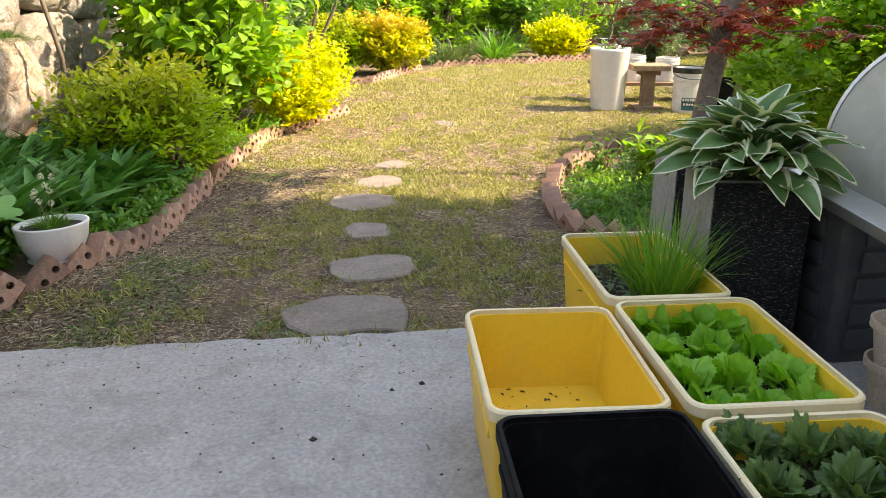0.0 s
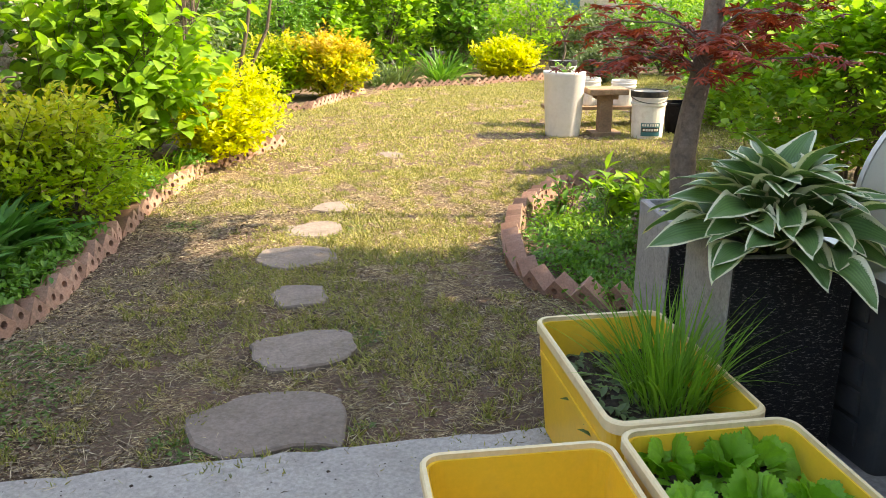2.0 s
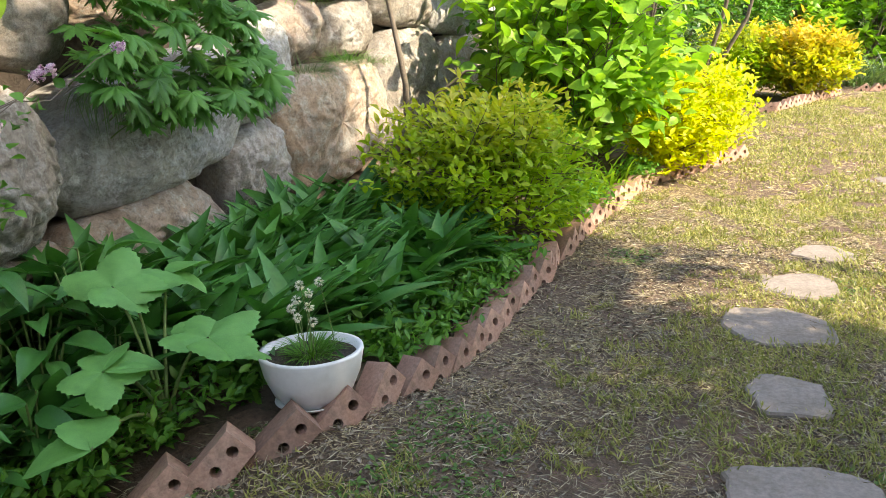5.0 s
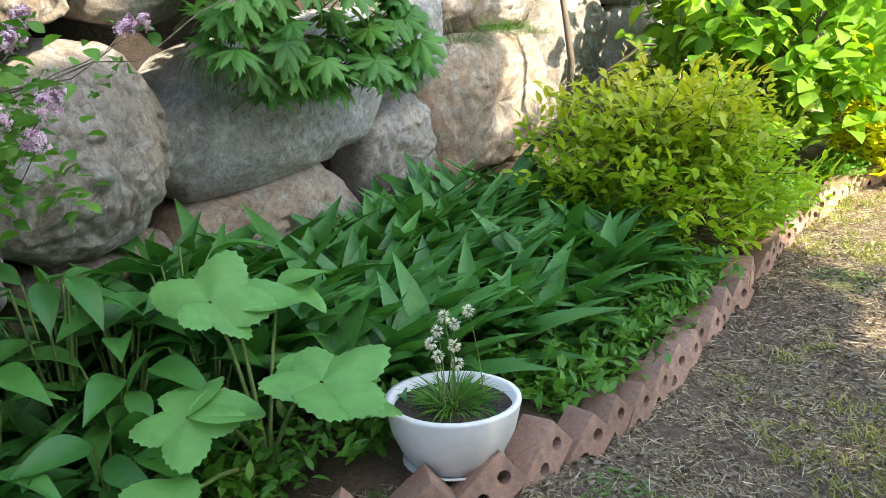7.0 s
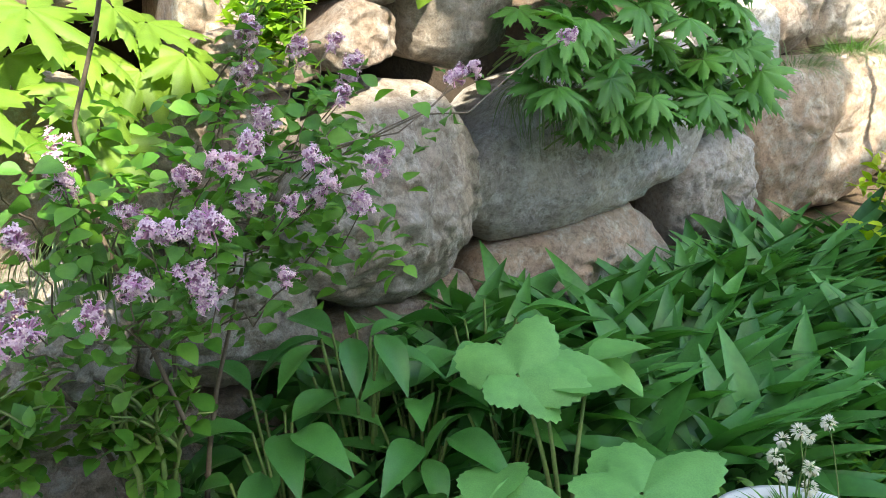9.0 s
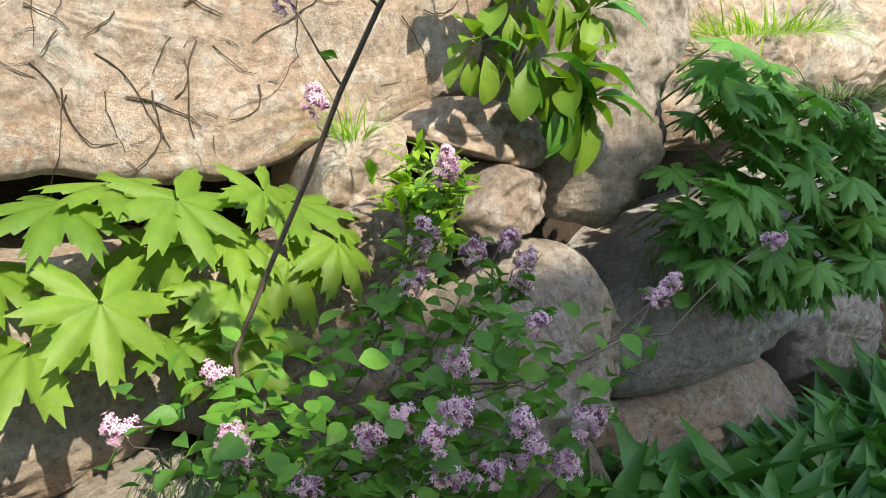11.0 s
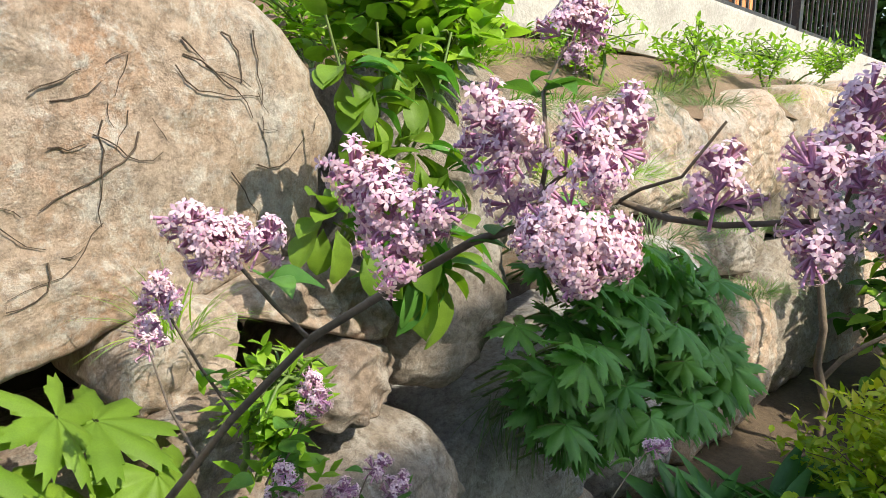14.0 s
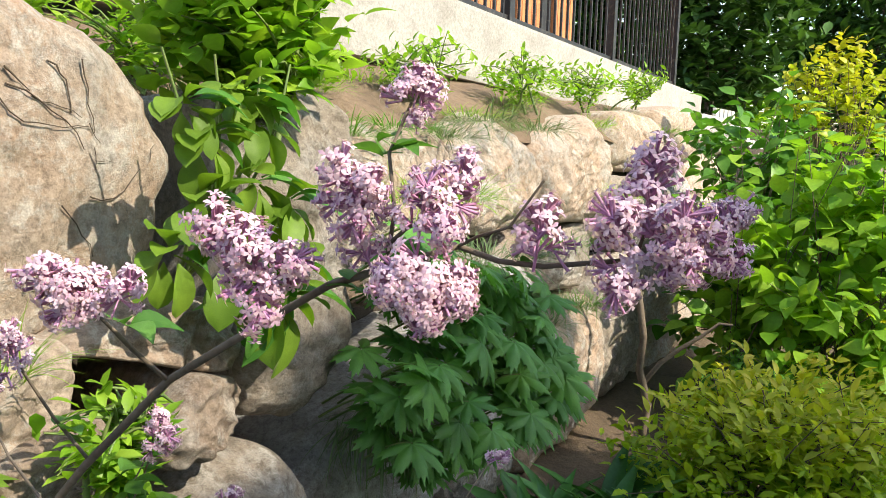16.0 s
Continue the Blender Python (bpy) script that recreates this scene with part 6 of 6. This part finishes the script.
for x, y, ln in ((0.85, 13.1, 0.65), (0.2, 12.9, 0.5), (-0.1, 12.6, 0.45), (-1.9, 11.2, 0.5)):
    tuft("iris_clump", "upright clump of sword-leaved irises in the far bed", (x, y, 0.0), 0.2, 150, ln, LEAF_GREY if x < 0.5 else LEAF_MID, -0.1, "irises")
for x, y, rx, h, mt, lf, ll in ((-2.2, 10.2, 0.7, 1.2, LEAF_GREY, SMALL, 0.08), (-1.5, 12.5, 0.8, 1.5, LEAF_MID, SMALL, 0.09), (0.0, 14.2, 0.9, 2.4, LEAF_BRIGHT, OVAL, 0.14), (1.3, 14.8, 0.7, 2.2, LEAF_MID, OVAL, 0.12), (2.6, 15.2, 0.9, 1.7, LEAF_BRIGHT, SMALL, 0.1),
                                (3.6, 14.8, 0.8, 1.1, LEAF_GREY, SMALL, 0.1), (4.6, 14.0, 0.9, 1.5, LEAF_MID, SMALL, 0.1), (5.2, 11.5, 1.1, 1.9, LEAF_BRIGHT, OVAL, 0.1), (-0.9, 13.4, 0.7, 1.8, LEAF_BRIGHT, OVAL, 0.12), (-2.9, 12.6, 1.0, 2.0, LEAF_MID, OVAL, 0.12),
                                (-0.2, 15.5, 1.0, 1.4, LEAF_MID, SMALL, 0.12), (1.6, 16.4, 1.2, 1.6, LEAF_BRIGHT, SMALL, 0.12), (-2.2, 14.6, 1.1, 1.5, LEAF_BRIGHT, SMALL, 0.12), (-3.6, 15, 1.2, 2.0, LEAF_MID, OVAL, 0.13), (6.4, 13.6, 1.2, 1.7, LEAF_MID, SMALL, 0.12), (5.6, 16, 1.3, 1.6, LEAF_BRIGHT, SMALL, 0.12), (3.6, 16.8, 1.2, 1.3, LEAF_GREY, SMALL, 0.12), (-2.5, 8.6, 0.5, 1.1, LEAF_MID, SMALL, 0.08), (-1.9, 9.2, 0.4, 0.8, LEAF_BRIGHT, SMALL, 0.07), (3.2, 12.6, 0.5, 0.7, LEAF_GREY, SMALL, 0.08), (4.0, 9.3, 0.8, 1.1, LEAF_MID, OVAL, 0.09), (3.4, 8.4, 0.5, 0.8, LEAF_BRIGHT, OVAL, 0.08)):
    shrub("garden_shrub", "leafy green garden shrub in the far bed", (x, y, 0.0), (rx, rx, h), 330, 8, lf, ll, mt, "shrub", 7, grp="shrubs of the far bed", hollow=0.35, low=-1)
for k in range(22):
    x = -12 + 1.25 * k + rng.normal(0, 0.3)
    y = 18 + rng.uniform(0, 3)
    shrub("background_tree", "green tree behind the garden", (x, y, 0.0), (1.2, 1.2, rng.uniform(3.2, 5.0)), 230, 8, OVAL, 0.26, (LEAF_BRIGHT, LEAF_MID, LEAF_BRIGHT)[k % 3], "tree", 5, grp="trees behind the garden", hollow=0.4, low=-1, twig=0.4)
post = thing("garden_post", (-1.5, 12.6, 0.0), "dark grey metal post standing among the shrubs", "post")
part("pole", loft([circle(0.045, 0, 14), circle(0.045, 2.6, 14)]), GREY_PLASTIC, post)
part("cap", loft([circle(0.05, 2.6, 14), circle(0.05, 2.64, 14), circle(0.02, 2.66, 14)]), GREY_PLASTIC, post)
shed = thing("garden_shed", (4.2, 19.0, 0.0), "grey garden shed with a dark roof behind the shrubs", "shed")
part("wall", block(4.0, 2.4, 1.9, 0.01), PLASTER, shed)
part("roof", block(4.5, 2.8, 0.25, 0.02, (0, 0, 1.9)), IRON, shed)
part("window", block(0.9, 0.04, 0.7, 0.01, (-0.6, -1.21, 0.9)), TEAL, shed)

# ---- above the wall: kerb, railing, neighbouring house, white fence ----
kerb = tagged(part("kerb", block(0.35, 6.8, 0.34, 0.02, (-3.5, 6.2, 1.82), (-1.8, 0, 0)), CONCRETE), "pale concrete kerb along the terrace above the wall", "kerb", kind="structure")
rail = thing("iron_railing", (-3.5, 4.2, 2.215), "black iron railing with upright bars on the concrete kerb", "railing")
FALL = math.tan(radians(1.8))
for k in range(50):
    part("bar", block(0.014, 0.014, 0.9, 0.0, (0, 0.1 * k, 0.02 - 0.1 * k * FALL)), IRON, rail)
for zz in (0.06, 0.84):
    part("rail", block(0.03, 5.1, 0.03, 0.003, (0, 2.5, zz - 2.5 * FALL), (-1.8, 0, 0)), IRON, rail)
for k in range(4):
    part("post", block(0.06, 0.06, 1.0, 0.003, (0, 1.66 * k, -0.01 - 1.66 * k * FALL)), IRON, rail)
nb = thing("neighbour_house", (-4.6, 8.0, 1.9), "neighbouring house clad in orange wood between dark frames", "house")
part("wall", block(0.2, 4.6, 3.0, 0.01, (0, -1.0, 0)), IRON, nb)
for k in range(6):
    for j in range(5):
        part("board", block(0.03, 0.085, 2.5, 0.004, (0.115, -3.0 + 0.75 * k + 0.095 * j, 0.15)), ORANGE, nb)
wf = thing("white_fence", (-3.1, 9.2, 1.2), "white painted stepped picket fence beyond the wall", "fence")
for k in range(26):
    part("picket", block(0.03, 0.12, 0.72 - 0.1 * (k // 5), 0.004, (0.0, 0.17 * k, -0.03 * (k // 5))), WHITE_PLASTIC, wf)
for k in range(5):
    part("rail", block(0.03, 0.84, 0.06, 0.003, (0.02, 0.34 + 0.85 * k, 0.5 - 0.12 * k)), WHITE_PLASTIC, wf)
for x, y, h in ((-4.0, 13.0, 5.0), (-6.0, 14.5, 5.5), (-2.4, 16.0, 5.5), (-8, 11, 5)):
    shrub("dark_conifer", "dark green tall tree behind the neighbouring house", (x, y, 1.0), (1.4, 1.4, h), 800, 9, SMALL, 0.24, LEAF_DEEP, "tree", 6, grp="dark trees", hollow=0.4, low=-0.8, twig=0.4)
shrub("pale_tree", "small sunlit tree with thin yellow-green leaves", (-2.2, 9.6, 0.0), (0.6, 0.6, 2.6), 150, 7, OVAL, 0.09, LEAF_GOLD, "tree", 9, tall=0.8)

# ---- grass and litter on the lawn ----
STONES = [(o.location.x, o.location.y, *o.children[0].dimensions[:2]) for o in scene.objects if o.name.startswith("stepping_stone")]


def scatter(n, y0, y1, x0=-2.0, x1=4.5, inset=0.04):
    x, y = rng.uniform(x0, x1, n), rng.uniform(y0, y1, n)
    ok = in_lawn(x, y) > inset
    for sx, sy, w, d in STONES:
        k = 0.46 if sy < 5 else 0.3
        ok &= ((x - sx) / (w * k)) ** 2 + ((y - sy) / (d * k)) ** 2 + rng.normal(0, 0.12, n) > 1
    x, y = x[ok], y[ok]
    return x, y


def ground_z(x, y):
    return np.array([lawn_z(a, b) for a, b in zip(x, y)])


BLADE = (np.array([(-0.5, 0, 0), (0.5, 0, 0), (0.28, 0.6, 0.05), (-0.2, 1.0, -0.05)]) * np.array([0.11, 1, 1]), np.array([(0, 1, 2, 3)]), np.zeros(4))


def sward(name, label, n, y0, y1, ln, mat, flat, cut, wide=1.0, salt=0.0):
    x, y = scatter(n, y0, y1)
    d = np.array([0.8 * noise.noise(Vector((a * 1.6 + salt, b * 1.6, 0.3))) + 0.5 * noise.noise(Vector((a * 5 + salt, b * 5, 1.3))) + 0.9 * noise.noise(Vector((a * 14 + salt, b * 14, 2.3))) for a, b in zip(x, y)])
    worn = np.clip(in_lawn(x, y) / 0.35, 0, 1) * 0.5
    if not flat:
        worn -= (y < 5.2) * (0.85 * np.clip((-0.6 - x) / 0.4, 0, 1) + 0.55 * np.clip((x - 0.25) / 0.3, 0, 1))
    keep = 1.5 * d + worn + rng.normal(0, 0.1, len(x)) > cut
    x, y = x[keep], y[keep]
    z = ground_z(x, y)
    m = len(x)
    tpl = (BLADE[0] * np.array([wide, 1, 1]), BLADE[1], BLADE[2])
    el = rng.normal(0.12, 0.1, m) if flat else rng.uniform(0.35, 1.3, m)
    ob = mass(name, tpl, np.c_[x, y, z], rng.uniform(0, 6.28, m), el, rng.normal(0, 0.5, m), ln * rng.uniform(0.5, 1.3, m), mat)
    return tagged(ob, label, "grass", kind="stuff")


sward("lawn_grass", "short yellowing blades of lawn grass", 250000, 2.45, 6.5, 0.034, GRASS, False, 0.38)
sward("lawn_grass", "short yellowing blades of lawn grass", 190000, 6.5, 14.0, 0.034, GRASS, False, 0.05, 1.5)
sward("dry_clippings", "dry straw-coloured clippings lying on the lawn", 360000, 2.45, 6.5, 0.024, STRAW, True, 0.08, 0.45, 9.0)
sward("dry_clippings", "dry straw-coloured clippings lying on the lawn", 110000, 6.5, 14.0, 0.035, STRAW, True, 0.0, 1.1, 9.0)
x, y = scatter(26000, 2.45, 5.2, -2.0, 0.2)
d = np.array([noise.noise(Vector((a * 2.2 + 4, b * 2.2, 7))) for a, b in zip(x, y)])
k = (d > 0.05) & (((x < -1.0) & (y < 3.3)) | (y < 2.75) | (d > 0.38))
x, y = x[k], y[k]
tagged(mass("lawn_weeds", SMALL, np.c_[x, y, ground_z(x, y) + 0.004], rng.uniform(0, 6.3, len(x)), rng.normal(0.25, 0.3, len(x)), 0, rng.uniform(0.012, 0.028, len(x)), CLOVER), "small green weeds spreading over the worn soil", "weeds", kind="stuff")
# long dry strands lying loose
x, y = scatter(15000, 2.45, 6.2, -2.0, 1.2, 0.0)
STRAND = leafy("grey straw strand", (0.16, 0.12, 0.08), (0.62, 0.53, 0.38), 0.08, 0.85)
tagged(mass("dry_strands", blade(4, 1, 0.03, 0.0, 0.3, 0.4, 3, 0.8), np.c_[x, y, ground_z(x, y) + 0.006], rng.uniform(0, 6.3, len(x)), rng.normal(0.05, 0.12, len(x)), rng.normal(0, 0.5, len(x)), rng.uniform(0.03, 0.085, len(x)), STRAND), "long dry grass strands lying on the lawn", "dry grass", kind="stuff")
# grey-brown mulch chips over the worn soil
x, y = scatter(60000, 2.45, 5.6, -2.0, 1.2, 0.0)
d = np.array([noise.noise(Vector((a * 2.0 + 1, b * 2.0, 3))) for a, b in zip(x, y)])
k = (x < -0.7 + 0.9 * d) | (d > 0.25)
x, y = x[k], y[k]
CHIP = leafy("grey brown mulch", (0.06, 0.045, 0.035), (0.32, 0.26, 0.20), 0.04, 0.95, gloss=0.1)
tagged(mass("mulch_chips", SMALL, np.c_[x, y, ground_z(x, y) + 0.003], rng.uniform(0, 6.3, len(x)), rng.normal(0.1, 0.3, len(x)), rng.normal(0, 0.5, len(x)), rng.uniform(0.007, 0.024, len(x)), CHIP), "grey-brown mulch and dead leaf bits on the soil", "mulch", kind="stuff")
# soil crumbs and twigs on the apron
PEB = (np.array([(1, 0, 0), (0, 1, 0), (-1, 0, 0), (0, -1, 0), (0, 0, 0.8), (0.0, 0.0, -0.3)]), np.array([(0, 1, 4), (1, 2, 4), (2, 3, 4), (3, 0, 4)]), np.zeros(6))
m = 460
x = rng.uniform(-2.6, 0.1, m)
y = 2.42 + 0.12 * (x + 1.5) - 0.03 - np.abs(rng.normal(0, 0.45, m))
tagged(mass("soil_crumbs", PEB, np.c_[x, y, np.full(m, 0.031)], rng.uniform(0, 6.3, m), 0, 0, 0.0012 + rng.exponential(0.0016, m), POTTING), "dark crumbs of soil scattered on the concrete", "crumbs", kind="stuff")
x, y = scatter(2600, 2.5, 6.0)
tagged(mass("pebbles", PEB, np.c_[x, y, ground_z(x, y)], rng.uniform(0, 6.3, len(x)), 0, 0, rng.uniform(0.003, 0.010, len(x)), PAVER), "small pebbles on the worn soil", "pebbles", kind="stuff")
m = 36
x = rng.uniform(-2.2, 0.2, m)
y = 2.3 + 0.12 * (x + 1.5) - np.abs(rng.normal(0, 0.4, m))
tagged(mass("straws", SPIKE, np.c_[x, y, np.full(m, 0.034)], rng.uniform(0, 6.3, m), 0.02, 0, rng.uniform(0.03, 0.12, m), TWIG), "thin dry twigs on the concrete", "twigs", kind="stuff")
